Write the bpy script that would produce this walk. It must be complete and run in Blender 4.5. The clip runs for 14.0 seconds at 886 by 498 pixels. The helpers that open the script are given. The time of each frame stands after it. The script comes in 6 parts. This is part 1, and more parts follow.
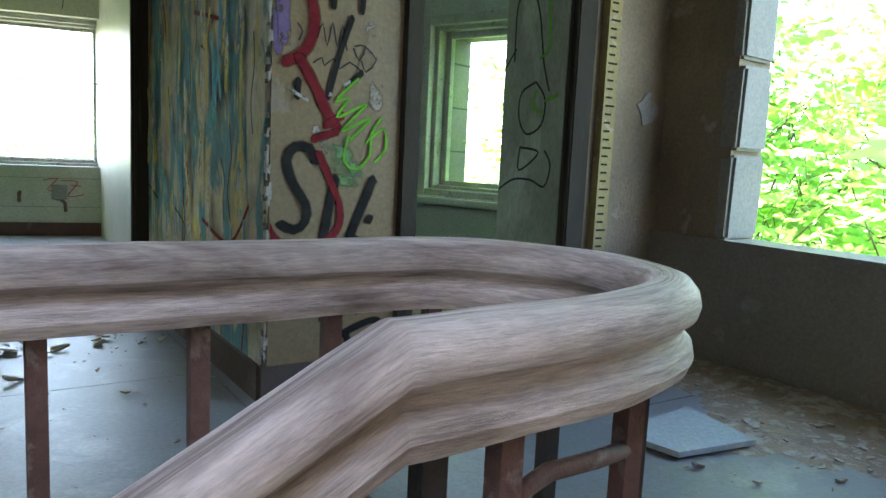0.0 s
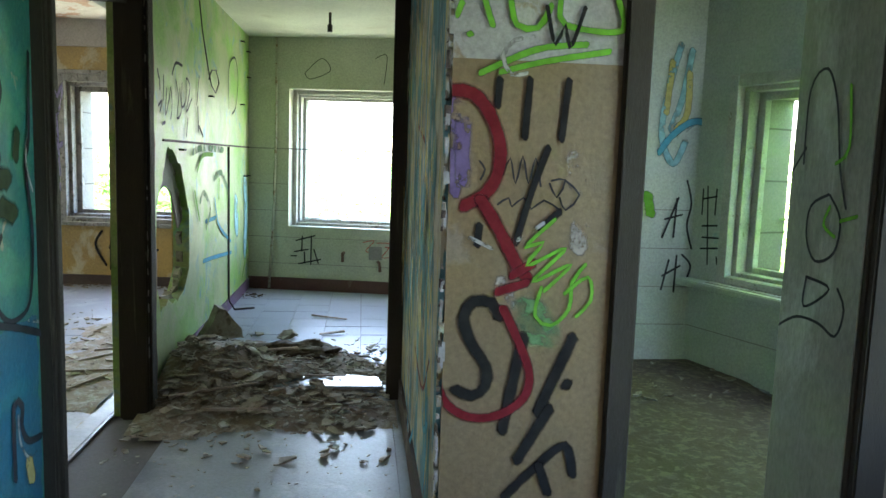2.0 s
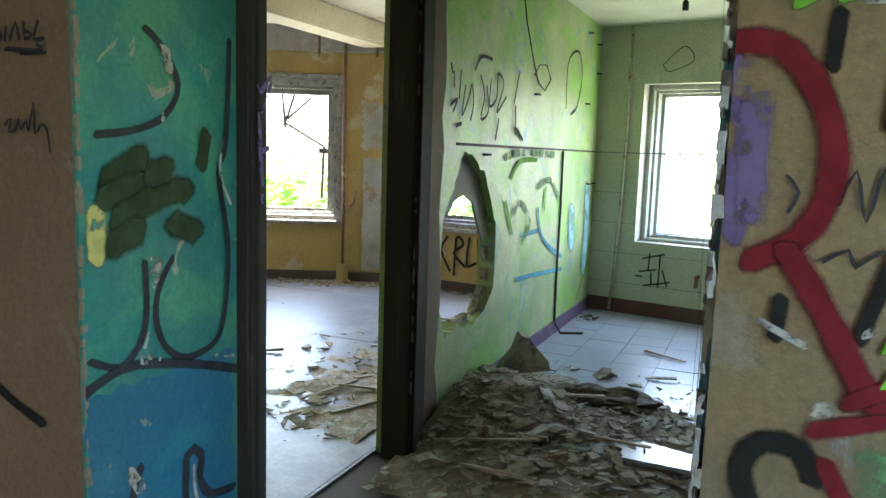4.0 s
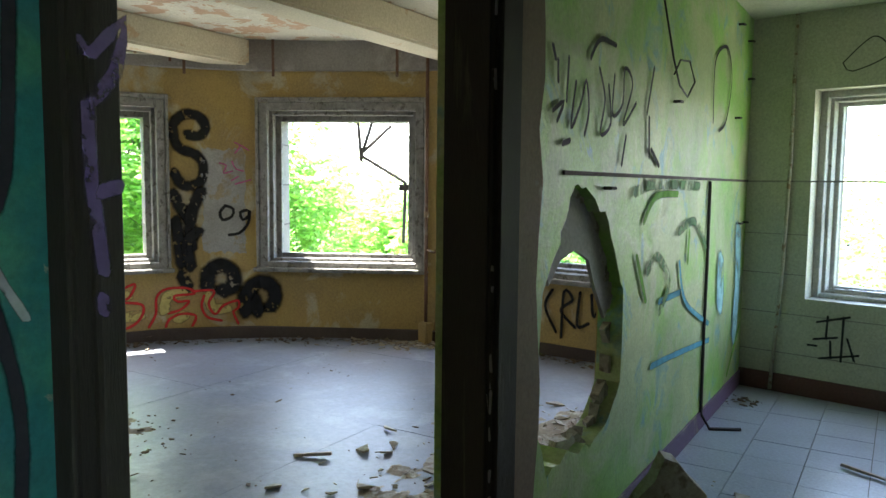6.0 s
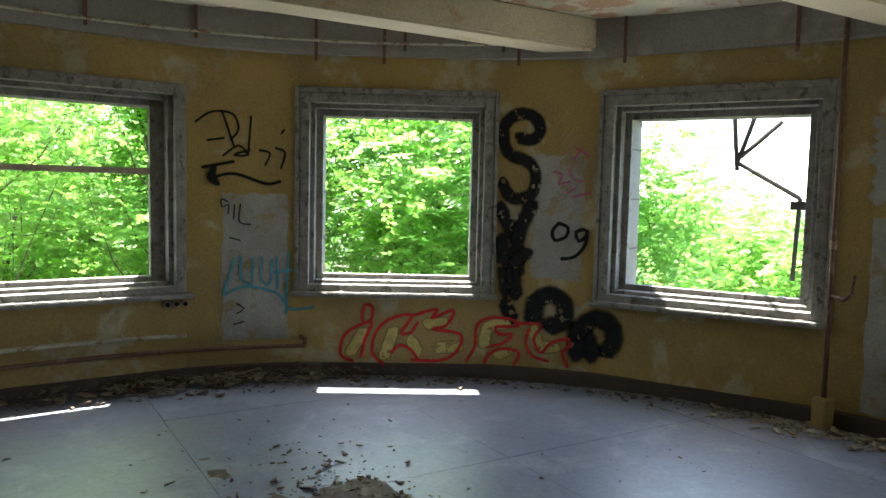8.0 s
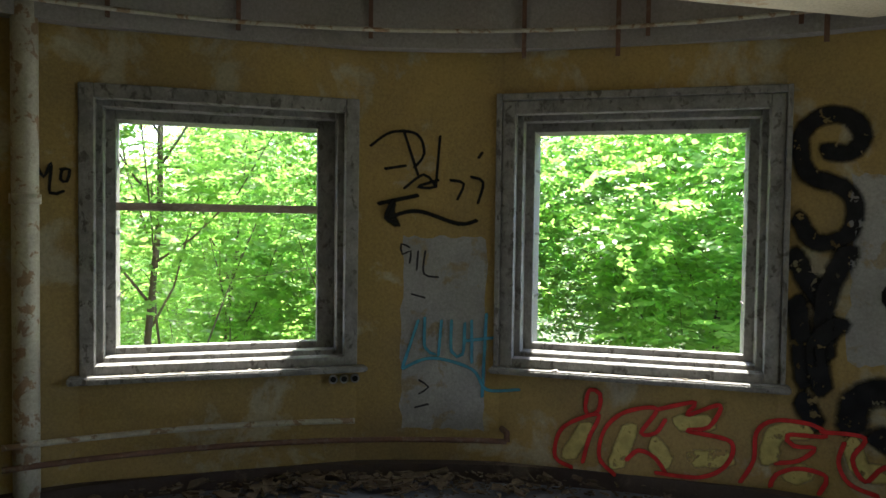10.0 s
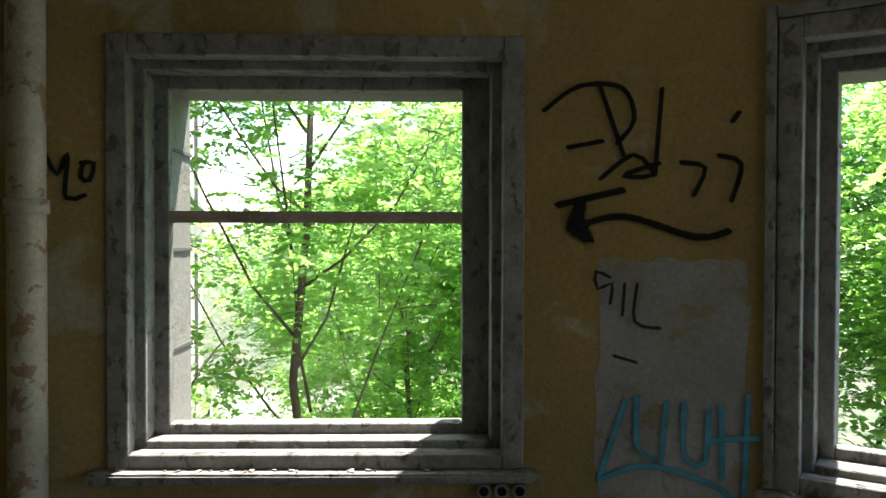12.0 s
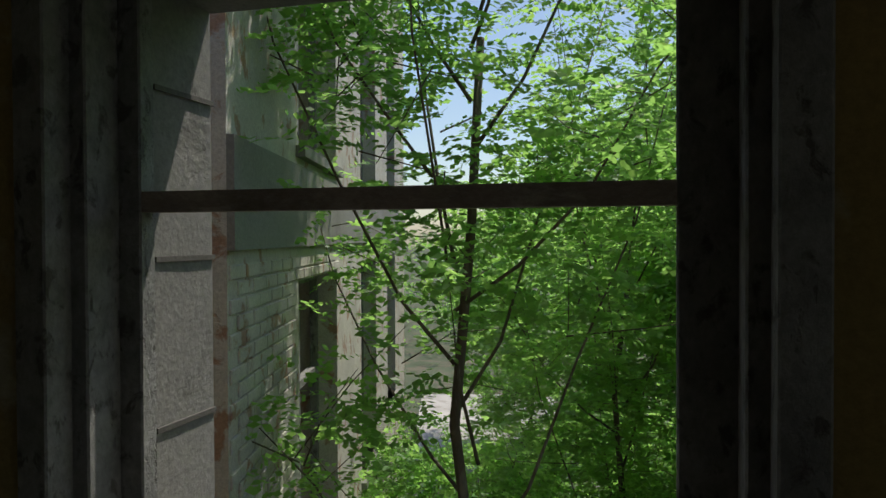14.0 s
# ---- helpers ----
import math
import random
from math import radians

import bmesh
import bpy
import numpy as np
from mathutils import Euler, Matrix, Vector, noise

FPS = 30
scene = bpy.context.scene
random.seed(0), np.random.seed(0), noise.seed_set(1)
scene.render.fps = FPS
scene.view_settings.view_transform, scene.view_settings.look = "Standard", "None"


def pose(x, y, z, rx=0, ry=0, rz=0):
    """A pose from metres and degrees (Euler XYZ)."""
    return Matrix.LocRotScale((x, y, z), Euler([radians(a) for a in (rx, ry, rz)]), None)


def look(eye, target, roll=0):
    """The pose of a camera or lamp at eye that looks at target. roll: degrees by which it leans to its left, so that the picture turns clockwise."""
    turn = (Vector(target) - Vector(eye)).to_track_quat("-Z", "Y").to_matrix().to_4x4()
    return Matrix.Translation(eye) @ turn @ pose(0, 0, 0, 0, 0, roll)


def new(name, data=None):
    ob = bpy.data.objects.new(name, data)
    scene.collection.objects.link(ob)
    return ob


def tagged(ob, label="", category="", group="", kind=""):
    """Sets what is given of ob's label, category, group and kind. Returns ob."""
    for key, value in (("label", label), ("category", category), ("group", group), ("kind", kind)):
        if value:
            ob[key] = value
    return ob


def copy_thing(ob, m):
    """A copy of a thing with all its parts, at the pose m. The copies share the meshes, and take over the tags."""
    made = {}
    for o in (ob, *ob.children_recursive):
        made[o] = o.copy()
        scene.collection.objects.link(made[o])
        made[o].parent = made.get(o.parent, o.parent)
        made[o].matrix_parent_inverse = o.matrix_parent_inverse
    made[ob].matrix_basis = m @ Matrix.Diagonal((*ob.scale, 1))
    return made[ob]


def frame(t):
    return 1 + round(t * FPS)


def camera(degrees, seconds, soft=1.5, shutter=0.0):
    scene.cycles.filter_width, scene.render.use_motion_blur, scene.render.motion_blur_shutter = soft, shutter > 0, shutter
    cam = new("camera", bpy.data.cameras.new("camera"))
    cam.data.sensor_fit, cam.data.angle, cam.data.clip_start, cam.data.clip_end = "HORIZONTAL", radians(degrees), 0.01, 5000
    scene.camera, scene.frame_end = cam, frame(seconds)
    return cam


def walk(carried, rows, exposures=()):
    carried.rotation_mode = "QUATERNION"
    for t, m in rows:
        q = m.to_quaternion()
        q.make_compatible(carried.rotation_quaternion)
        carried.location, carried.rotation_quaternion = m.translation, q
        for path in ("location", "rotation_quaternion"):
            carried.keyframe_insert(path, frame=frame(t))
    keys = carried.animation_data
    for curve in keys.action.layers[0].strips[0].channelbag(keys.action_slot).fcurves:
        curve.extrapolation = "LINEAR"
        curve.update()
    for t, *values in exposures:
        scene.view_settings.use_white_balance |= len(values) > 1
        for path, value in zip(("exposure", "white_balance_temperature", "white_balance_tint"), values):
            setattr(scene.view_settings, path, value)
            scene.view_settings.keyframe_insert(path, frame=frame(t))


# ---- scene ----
cam = camera(61.2, 14.0)
METRES, EYE, TILT, LEAN, TURN = 9.6, 0.98, 0.0, 0.0, 0.0
ROWS = [
    (0.0, 0.0, 0.0, 0.0, 0.35, -7.26, -2.74),
    (0.5, 0.0117, 0.017, 0.0148, 6.03, -8.14, -2.72),
    (1.0, 0.0243, 0.0352, 0.0296, 12.53, -7.73, -2.62),
    (1.5, 0.0352, 0.049, 0.0382, 19.14, -7.49, -1.85),
    (2.0, 0.0432, 0.0692, 0.0468, 27.26, -6.79, -1.87),
    (2.5, 0.0453, 0.0933, 0.0495, 34.22, -6.75, -2.75),
    (3.0, 0.0423, 0.1251, 0.0494, 44.03, -7.9, -1.94),
    (3.5, 0.0336, 0.1519, 0.0492, 52.2, -8.07, -2.06),
    (6.0, -0.1092, 0.2606, 0.049, 64.98, -4.97, -0.56),
    (6.5, -0.1415, 0.2755, 0.0485, 68.84, -5.18, -1.07),
    (7.0, -0.1809, 0.2892, 0.0492, 74.69, -4.92, -1.96),
    (7.5, -0.2128, 0.2995, 0.0491, 81.81, -4.3, -1.42),
    (8.0, -0.2532, 0.3046, 0.0498, 92.03, -4.45, -1.32),
    (8.5, -0.287, 0.3026, 0.0501, 98.14, -4.31, -1.59),
    (9.0, -0.3305, 0.3005, 0.0511, 103.46, -3.5, -1.32),
    (11.5, -0.5381, 0.2484, 0.0531, 120.37, -0.86, -0.26),
    (12.0, -0.5792, 0.2273, 0.052, 126.28, -0.95, -0.16),
    (12.5, -0.6107, 0.2079, 0.0515, 130.46, -1.89, -0.14),
    (13.0, -0.6472, 0.186, 0.0509, 136.06, -1.81, -0.1),
    (13.5, -0.6742, 0.1659, 0.0511, 139.54, -1.69, -0.09),
    (14.0, -0.7032, 0.1433, 0.0513, 142.91, -0.88, 0.2),
]

EXPOSURES = [(0.0, 4.35), (1.5, 4.45), (2.5, 4.75), (3.5, 4.75), (6.0, 3.8), (6.5, 3.75), (7.5, 3.3), (9.0, 2.85), (11.5, 2.35), (12.5, 2.0), (13.0, 1.7), (13.5, 1.1), (14.0, -0.15)]
walk(cam, [(t, pose(0, 0, EYE, TILT, LEAN, TURN) @ pose(METRES * x, METRES * y, METRES * z, 90 + pitch, roll, yaw)) for t, x, y, z, yaw, pitch, roll in ROWS], EXPOSURES)

# ---- light ----
SUN_EL, SUN_WAY = 64.5, 188.0          # degrees: height, and the heading (from +x) towards the sun
world = bpy.data.worlds.new("sky")
scene.world = world
world.use_nodes = True
sky = world.node_tree.nodes.new("ShaderNodeTexSky")
sky.sky_type, sky.sun_disc = "NISHITA", False
sky.sun_elevation, sky.sun_rotation = radians(SUN_EL), radians(90 - SUN_WAY)
world.node_tree.links.new(sky.outputs[0], world.node_tree.nodes["Background"].inputs[0])
world.node_tree.nodes["Background"].inputs[1].default_value = 0.15
sun_data = bpy.data.lights.new("sun", "SUN")
sun_data.energy, sun_data.angle, sun_data.color = 5.0, radians(0.6), (1.0, 0.95, 0.86)
sun = new("sun", sun_data)
_el, _az = radians(SUN_EL), radians(SUN_WAY)
sun.matrix_world = look((math.cos(_el) * math.cos(_az) * 30, math.cos(_el) * math.sin(_az) * 30, math.sin(_el) * 30), (0, 0, 0))


def sky_lamp(m, w, h, power):
    """Stand-in for daylight in an opening: an area lamp that shines along the opening's inward way."""
    data = bpy.data.lights.new("daylight_stand_in", "AREA")
    data.shape, data.size, data.size_y, data.energy, data.color = "RECTANGLE", w, h, power, (0.95, 1.0, 0.96)
    ob = new("daylight_stand_in", data)
    ob.matrix_world = m
    return ob


# ---- materials ----
def nodes_of(name):
    m = bpy.data.materials.new(name)
    m.use_nodes = True
    return m, m.node_tree.nodes, m.node_tree.links, m.node_tree.nodes["Principled BSDF"]


def noise_node(n, l, src, scale, detail=6, rough=0.6, distortion=0.0, stretch=None):
    if stretch:
        mp = n.new("ShaderNodeMapping")
        mp.inputs["Scale"].default_value = stretch
        l.new(src, mp.inputs[0])
        src = mp.outputs[0]
    t = n.new("ShaderNodeTexNoise")
    t.inputs["Scale"].default_value, t.inputs["Detail"].default_value = scale, detail
    t.inputs["Roughness"].default_value, t.inputs["Distortion"].default_value = rough, distortion
    l.new(src, t.inputs["Vector"])
    return t.outputs["Fac"]


def ramp(n, l, fac, a, b):
    r = n.new("ShaderNodeMapRange")
    r.inputs["From Min"].default_value, r.inputs["From Max"].default_value = a, b
    l.new(fac, r.inputs["Value"])
    return r.outputs[0]


def mix(n, l, fac, c1, c2):
    x = n.new("ShaderNodeMix")
    x.data_type = "RGBA"
    if isinstance(fac, float):
        x.inputs[0].default_value = fac
    else:
        l.new(fac, x.inputs[0])
    for i, c in ((6, c1), (7, c2)):
        if isinstance(c, tuple):
            x.inputs[i].default_value = (*c, 1)
        else:
            l.new(c, x.inputs[i])
    return x.outputs[2]


def surface(name, base, second=None, worn=(0.55, 0.6), dirt=(0.16, 0.14, 0.11), dirty=0.35, rough=0.8, scale=1.4, bump=0.25,
            stretch=None, third=None, third_at=(0.6, 0.64), metal=0.0, grain=60.0, seed=0.0, specular=0.4):
    """Paint, plaster, stone or wood: base colour, a second coat showing through in flakes, dirt in broad stains, fine grain."""
    m, n, l, bs = nodes_of(name)
    g = n.new("ShaderNodeNewGeometry")
    off = n.new("ShaderNodeVectorMath")
    off.inputs[1].default_value = (seed, seed * 0.7, seed * 1.3)
    l.new(g.outputs["Position"], off.inputs[0])
    src = off.outputs[0]
    broad = noise_node(n, l, src, scale * 0.6, 4, 0.55, 0.3, stretch)
    fine = noise_node(n, l, src, grain, 5, 0.7, 0.0, stretch)
    col = mix(n, l, ramp(n, l, broad, 0.35, 0.7), tuple(c * 0.86 for c in base), tuple(min(1, c * 1.1) for c in base))
    height = None
    if second:
        flake = ramp(n, l, noise_node(n, l, src, scale * 1.7, 9, 0.62, 0.4, stretch), *worn)
        flake.node.clamp = True
        col = mix(n, l, flake, col, second)
        height = flake
    if third:
        flake3 = ramp(n, l, noise_node(n, l, src, scale * 2.9, 9, 0.6, 0.8, stretch), *third_at)
        col = mix(n, l, flake3, col, third)
    stain = ramp(n, l, noise_node(n, l, src, scale * 1.1, 8, 0.65, 0.2), 0.42, 0.78)
    k = n.new("ShaderNodeMath")
    k.operation = "MULTIPLY"
    k.inputs[1].default_value = dirty
    l.new(stain, k.inputs[0])
    col = mix(n, l, k.outputs[0], col, dirt)
    speck = ramp(n, l, fine, 0.3, 0.75)
    col2 = n.new("ShaderNodeMix")
    col2.data_type, col2.blend_type = "RGBA", "MULTIPLY"
    col2.inputs[0].default_value = 0.35
    l.new(col, col2.inputs[6])
    l.new(speck, col2.inputs[7])
    l.new(col2.outputs[2], bs.inputs["Base Color"])
    bs.inputs["Roughness"].default_value, bs.inputs["Metallic"].default_value = rough, metal
    bs.inputs["Specular IOR Level"].default_value = specular
    bm_node = n.new("ShaderNodeBump")
    bm_node.inputs["Strength"].default_value, bm_node.inputs["Distance"].default_value = bump, 0.01
    add = n.new("ShaderNodeMath")
    add.operation = "SUBTRACT"
    l.new(fine, add.inputs[0])
    if height:
        l.new(height, add.inputs[1])
    else:
        l.new(broad, add.inputs[1])
    l.new(add.outputs[0], bm_node.inputs["Height"])
    l.new(bm_node.outputs[0], bs.inputs["Normal"])
    return m


def paint(name, c, rough=0.8, flaking=(0.70, 0.73), size=20.0):
    """Sprayed paint: it thins out towards the rim of a stroke (the map's x: 0 in the middle, 1 at the rim) and has flaked off in spots."""
    m, n, l, bs = nodes_of(name)
    g = n.new("ShaderNodeNewGeometry")
    f = noise_node(n, l, g.outputs["Position"], 14, 7, 0.65)
    l.new(mix(n, l, ramp(n, l, f, 0.35, 0.7), tuple(x * 0.75 for x in c), tuple(min(1, x * 1.25 + 0.005) for x in c)), bs.inputs["Base Color"])
    bs.inputs["Roughness"].default_value = rough
    bs.inputs["Specular IOR Level"].default_value = 0.15
    uv = n.new("ShaderNodeUVMap")
    uv.uv_map = "stroke"
    split = n.new("ShaderNodeSeparateXYZ")
    l.new(uv.outputs[0], split.inputs[0])
    mist = noise_node(n, l, g.outputs["Position"], 160, 3, 0.7)
    rim = n.new("ShaderNodeMath")
    rim.operation = "MULTIPLY_ADD"
    rim.inputs[1].default_value = 0.35
    l.new(mist, rim.inputs[0])
    l.new(split.outputs[0], rim.inputs[2])
    gone = n.new("ShaderNodeMath")
    gone.operation = "MAXIMUM"
    l.new(ramp(n, l, rim.outputs[0], 0.80, 1.18), gone.inputs[0])
    l.new(ramp(n, l, noise_node(n, l, g.outputs["Position"], size, 6, 0.6), *flaking), gone.inputs[1])
    bare = n.new("ShaderNodeBsdfTransparent")
    both = n.new("ShaderNodeMixShader")
    l.new(gone.outputs[0], both.inputs[0])
    l.new(bs.outputs[0], both.inputs[1])
    l.new(bare.outputs[0], both.inputs[2])
    l.new(both.outputs[0], n["Material Output"].inputs[0])
    return m


def rail_wood(name):
    """Bleached handrail: grain that follows the rail (the map's x along it), split dark streaks and pale worn ridges."""
    m, n, l, bs = nodes_of(name)
    uv = n.new("ShaderNodeUVMap")
    uv.uv_map = "grain"
    long_grain = noise_node(n, l, uv.outputs[0], 1.0, 8, 0.65, 0.6, (5.0, 34.0, 1.0))
    streak = noise_node(n, l, uv.outputs[0], 1.0, 5, 0.6, 1.2, (2.2, 9.0, 1.0))
    fibre = noise_node(n, l, uv.outputs[0], 1.0, 6, 0.7, 0.3, (26.0, 260.0, 1.0))
    col = mix(n, l, ramp(n, l, long_grain, 0.30, 0.66), (0.32, 0.27, 0.26), (0.77, 0.70, 0.67))
    col = mix(n, l, ramp(n, l, streak, 0.52, 0.74), col, (0.16, 0.115, 0.10))
    dim = n.new("ShaderNodeMix")
    dim.data_type, dim.blend_type = "RGBA", "MULTIPLY"
    dim.inputs[0].default_value = 0.5
    l.new(col, dim.inputs[6])
    l.new(ramp(n, l, fibre, 0.2, 0.6), dim.inputs[7])
    l.new(dim.outputs[2], bs.inputs["Base Color"])
    bs.inputs["Roughness"].default_value = 0.6
    bump = n.new("ShaderNodeBump")
    bump.inputs["Strength"].default_value, bump.inputs["Distance"].default_value = 0.7, 0.004
    add = n.new("ShaderNodeMath")
    l.new(long_grain, add.inputs[0])
    l.new(fibre, add.inputs[1])
    l.new(add.outputs[0], bump.inputs["Height"])
    l.new(bump.outputs[0], bs.inputs["Normal"])
    return m


def leaf_mat(name, c, trans):
    m, n, l, bs = nodes_of(name)
    g = n.new("ShaderNodeNewGeometry")
    col = mix(n, l, g.outputs["Random Per Island"], tuple(x * 0.65 for x in c), (c[0] * 1.25, c[1] * 1.3, c[2] * 1.1))
    l.new(col, bs.inputs["Base Color"])
    bs.inputs["Roughness"].default_value = 0.45
    tr = n.new("ShaderNodeBsdfTranslucent")
    l.new(mix(n, l, g.outputs["Random Per Island"], trans, (trans[0] * 1.3, trans[1] * 1.15, trans[2] * 1.1)), tr.inputs[0])
    ad = n.new("ShaderNodeMixShader")
    ad.inputs[0].default_value = 0.6
    l.new(bs.outputs[0], ad.inputs[1])
    l.new(tr.outputs[0], ad.inputs[2])
    l.new(ad.outputs[0], n["Material Output"].inputs[0])
    return m


OCHRE = surface("ochre_plaster", (0.44, 0.31, 0.11), (0.50, 0.44, 0.30), (0.55, 0.62), dirty=0.55, seed=3)
CREAM = surface("pale_cream_green_wall_paint", (0.62, 0.62, 0.50), (0.66, 0.65, 0.57), (0.6, 0.68), dirt=(0.32, 0.33, 0.24), dirty=0.35, rough=0.45, seed=7)
GREEN = surface("green_sprayed_wall", (0.52, 0.60, 0.30), (0.32, 0.60, 0.12), (0.44, 0.60), third=(0.20, 0.44, 0.46), third_at=(0.56, 0.68), dirt=(0.10, 0.18, 0.09), dirty=0.6, rough=0.5, seed=11)
YELLOW = surface("yellowed_pier_paint", (0.25, 0.18, 0.09), (0.27, 0.22, 0.16), (0.58, 0.64), dirty=0.5, rough=0.55, seed=5)
MURAL = surface("flaking_mural_paint", (0.54, 0.51, 0.40), (0.12, 0.30, 0.36), (0.47, 0.50), third=(0.60, 0.50, 0.24), third_at=(0.55, 0.57), dirt=(0.05, 0.045, 0.04), dirty=0.8, scale=3.6, bump=0.6, stretch=(1, 1, 0.28), seed=2)
TEAL = surface("teal_mural_paint", (0.03, 0.22, 0.20), (0.07, 0.30, 0.19), (0.46, 0.6), third=(0.36, 0.34, 0.25), third_at=(0.665, 0.68), dirty=0.25, scale=2.2, rough=0.5, seed=9)
BROWN = surface("brown_wall_paint", (0.19, 0.125, 0.07), (0.24, 0.20, 0.15), (0.6, 0.64), dirty=0.4, seed=13)
GREYWALL = surface("grey_worn_plaster", (0.33, 0.33, 0.29), (0.42, 0.42, 0.38), (0.55, 0.62), dirt=(0.14, 0.13, 0.10), dirty=0.6, stretch=(1, 1, 0.4), bump=0.4, seed=17)
BARE = surface("bare_brown_plaster", (0.30, 0.24, 0.17), (0.42, 0.38, 0.32), (0.6, 0.64), dirt=(0.12, 0.10, 0.08), dirty=0.6, bump=0.6, scale=2.0, seed=19)
PARAPET = surface("grey_parapet_render", (0.27, 0.245, 0.21), (0.38, 0.37, 0.34), (0.6, 0.68), dirty=0.5, bump=0.4, seed=23)
TILEWALL = surface("white_wall_tile_paint", (0.58, 0.62, 0.56), (0.36, 0.55, 0.58), (0.64, 0.72), dirt=(0.2, 0.24, 0.2), dirty=0.4, rough=0.4, seed=29)
FLOOR = surface("dusty_blue_grey_floor", (0.185, 0.21, 0.275), (0.27, 0.30, 0.36), (0.52, 0.68), dirt=(0.2, 0.17, 0.13), dirty=0.4, rough=0.42, bump=0.12, seed=31, grain=35)
HALLFLOOR = surface("worn_grey_hall_floor", (0.22, 0.25, 0.27), (0.31, 0.33, 0.34), (0.55, 0.65), dirt=(0.15, 0.12, 0.09), dirty=0.6, rough=0.4, bump=0.15, seed=33)
TILE = surface("pale_blue_floor_tile", (0.36, 0.41, 0.52), (0.44, 0.48, 0.56), (0.55, 0.7), dirty=0.25, rough=0.32, bump=0.08, seed=37)
SCREED = surface("dark_joint_screed", (0.13, 0.12, 0.11), dirty=0.3)
CEIL = surface("peeling_ceiling_paint", (0.66, 0.62, 0.50), (0.50, 0.32, 0.20), (0.53, 0.55), third=(0.70, 0.68, 0.6), third_at=(0.62, 0.64), dirty=0.2, scale=2.2, bump=0.6, seed=41)
CEILW = surface("pale_ceiling_paint", (0.70, 0.72, 0.55), (0.6, 0.58, 0.4), (0.6, 0.7), dirty=0.2, seed=43)
BEAM = surface("beam_plaster", (0.62, 0.55, 0.40), (0.52, 0.38, 0.24), (0.6, 0.63), dirty=0.25, seed=47)
COVE = surface("grey_cove_plaster", (0.34, 0.32, 0.31), (0.44, 0.42, 0.4), (0.58, 0.66), dirty=0.4, seed=53)
DARKWOOD = surface("dark_weathered_door_frame", (0.055, 0.048, 0.038), (0.11, 0.10, 0.07), (0.6, 0.68), dirt=(0.03, 0.03, 0.02), dirty=0.4, rough=0.75, stretch=(6, 6, 0.5), bump=0.5, seed=59, specular=0.15)
WHITEWOOD = surface("flaking_white_window_paint", (0.31, 0.305, 0.29), (0.13, 0.12, 0.105), (0.55, 0.63), dirt=(0.10, 0.095, 0.09), dirty=0.7, rough=0.6, scale=11.0, stretch=(1.1, 1.1, 0.8), bump=0.5, seed=61)
PALEWOOD = surface("pale_window_paint", (0.60, 0.60, 0.54), (0.34, 0.31, 0.25), (0.60, 0.66), dirt=(0.24, 0.23, 0.18), dirty=0.5, rough=0.6, scale=6.0, bump=0.4, seed=63)
OLDWOOD = surface("bleached_rail_wood", (0.50, 0.41, 0.35), (0.62, 0.54, 0.48), (0.5, 0.62), dirt=(0.14, 0.10, 0.08), dirty=0.7, rough=0.7, scale=6, bump=0.5, stretch=(1.2, 1.2, 3), seed=67)
IRON = surface("flaking_red_brown_iron", (0.19, 0.11, 0.10), (0.30, 0.24, 0.22), (0.56, 0.62), dirt=(0.04, 0.03, 0.03), dirty=0.5, rough=0.6, scale=9, bump=0.4, seed=71)
BLACKIRON = surface("black_iron", (0.03, 0.028, 0.028), dirty=0.2, rough=0.5)
RUST = surface("rusty_pipe", (0.16, 0.08, 0.05), (0.24, 0.18, 0.14), (0.55, 0.65), dirty=0.3, rough=0.7, scale=8, seed=73)
PIPEPAINT = surface("flaking_cream_pipe_paint", (0.50, 0.47, 0.38), (0.30, 0.20, 0.12), (0.55, 0.58), dirty=0.4, scale=6, rough=0.55, seed=79)
MASONRY = surface("outer_render_block", (0.29, 0.28, 0.26), (0.22, 0.21, 0.19), (0.58, 0.66), dirty=0.3, bump=0.3, seed=83)
RUBBLE = surface("rubble_grit", (0.31, 0.25, 0.18), (0.45, 0.42, 0.36), (0.5, 0.58), dirt=(0.10, 0.08, 0.06), dirty=0.5, scale=9, bump=0.5, seed=89)
CHIP = surface("broken_plaster_chips", (0.50, 0.47, 0.40), (0.25, 0.21, 0.16), (0.5, 0.6), dirty=0.4, scale=7, seed=97)
LITTER = surface("dry_leaf_litter", (0.10, 0.07, 0.045), (0.18, 0.14, 0.09), (0.5, 0.6), dirty=0.3, scale=12, seed=101)
REDSKIRT = surface("dark_red_skirting", (0.14, 0.05, 0.05), (0.24, 0.18, 0.15), (0.6, 0.66), dirty=0.4, rough=0.5, seed=103)
PURPLESKIRT = surface("purple_skirting_paint", (0.16, 0.10, 0.20), (0.24, 0.2, 0.2), (0.6, 0.66), dirty=0.4, rough=0.6, seed=105)
DARKSKIRT = surface("dark_skirting", (0.07, 0.05, 0.045), (0.16, 0.13, 0.11), (0.6, 0.66), dirty=0.4, seed=107)
PUTTY = surface("white_filled_patch", (0.42, 0.42, 0.41), (0.36, 0.30, 0.2), (0.55, 0.6), dirty=0.5, scale=3, seed=109)
GAUGE = surface("yellow_scale_board", (0.36, 0.30, 0.13), (0.5, 0.46, 0.34), (0.6, 0.66), dirty=0.4, scale=5, seed=113)
BRICK = surface("whitewashed_brick", (0.62, 0.58, 0.52), (0.42, 0.26, 0.18), (0.56, 0.62), dirty=0.25, scale=3, bump=0.4, seed=127)
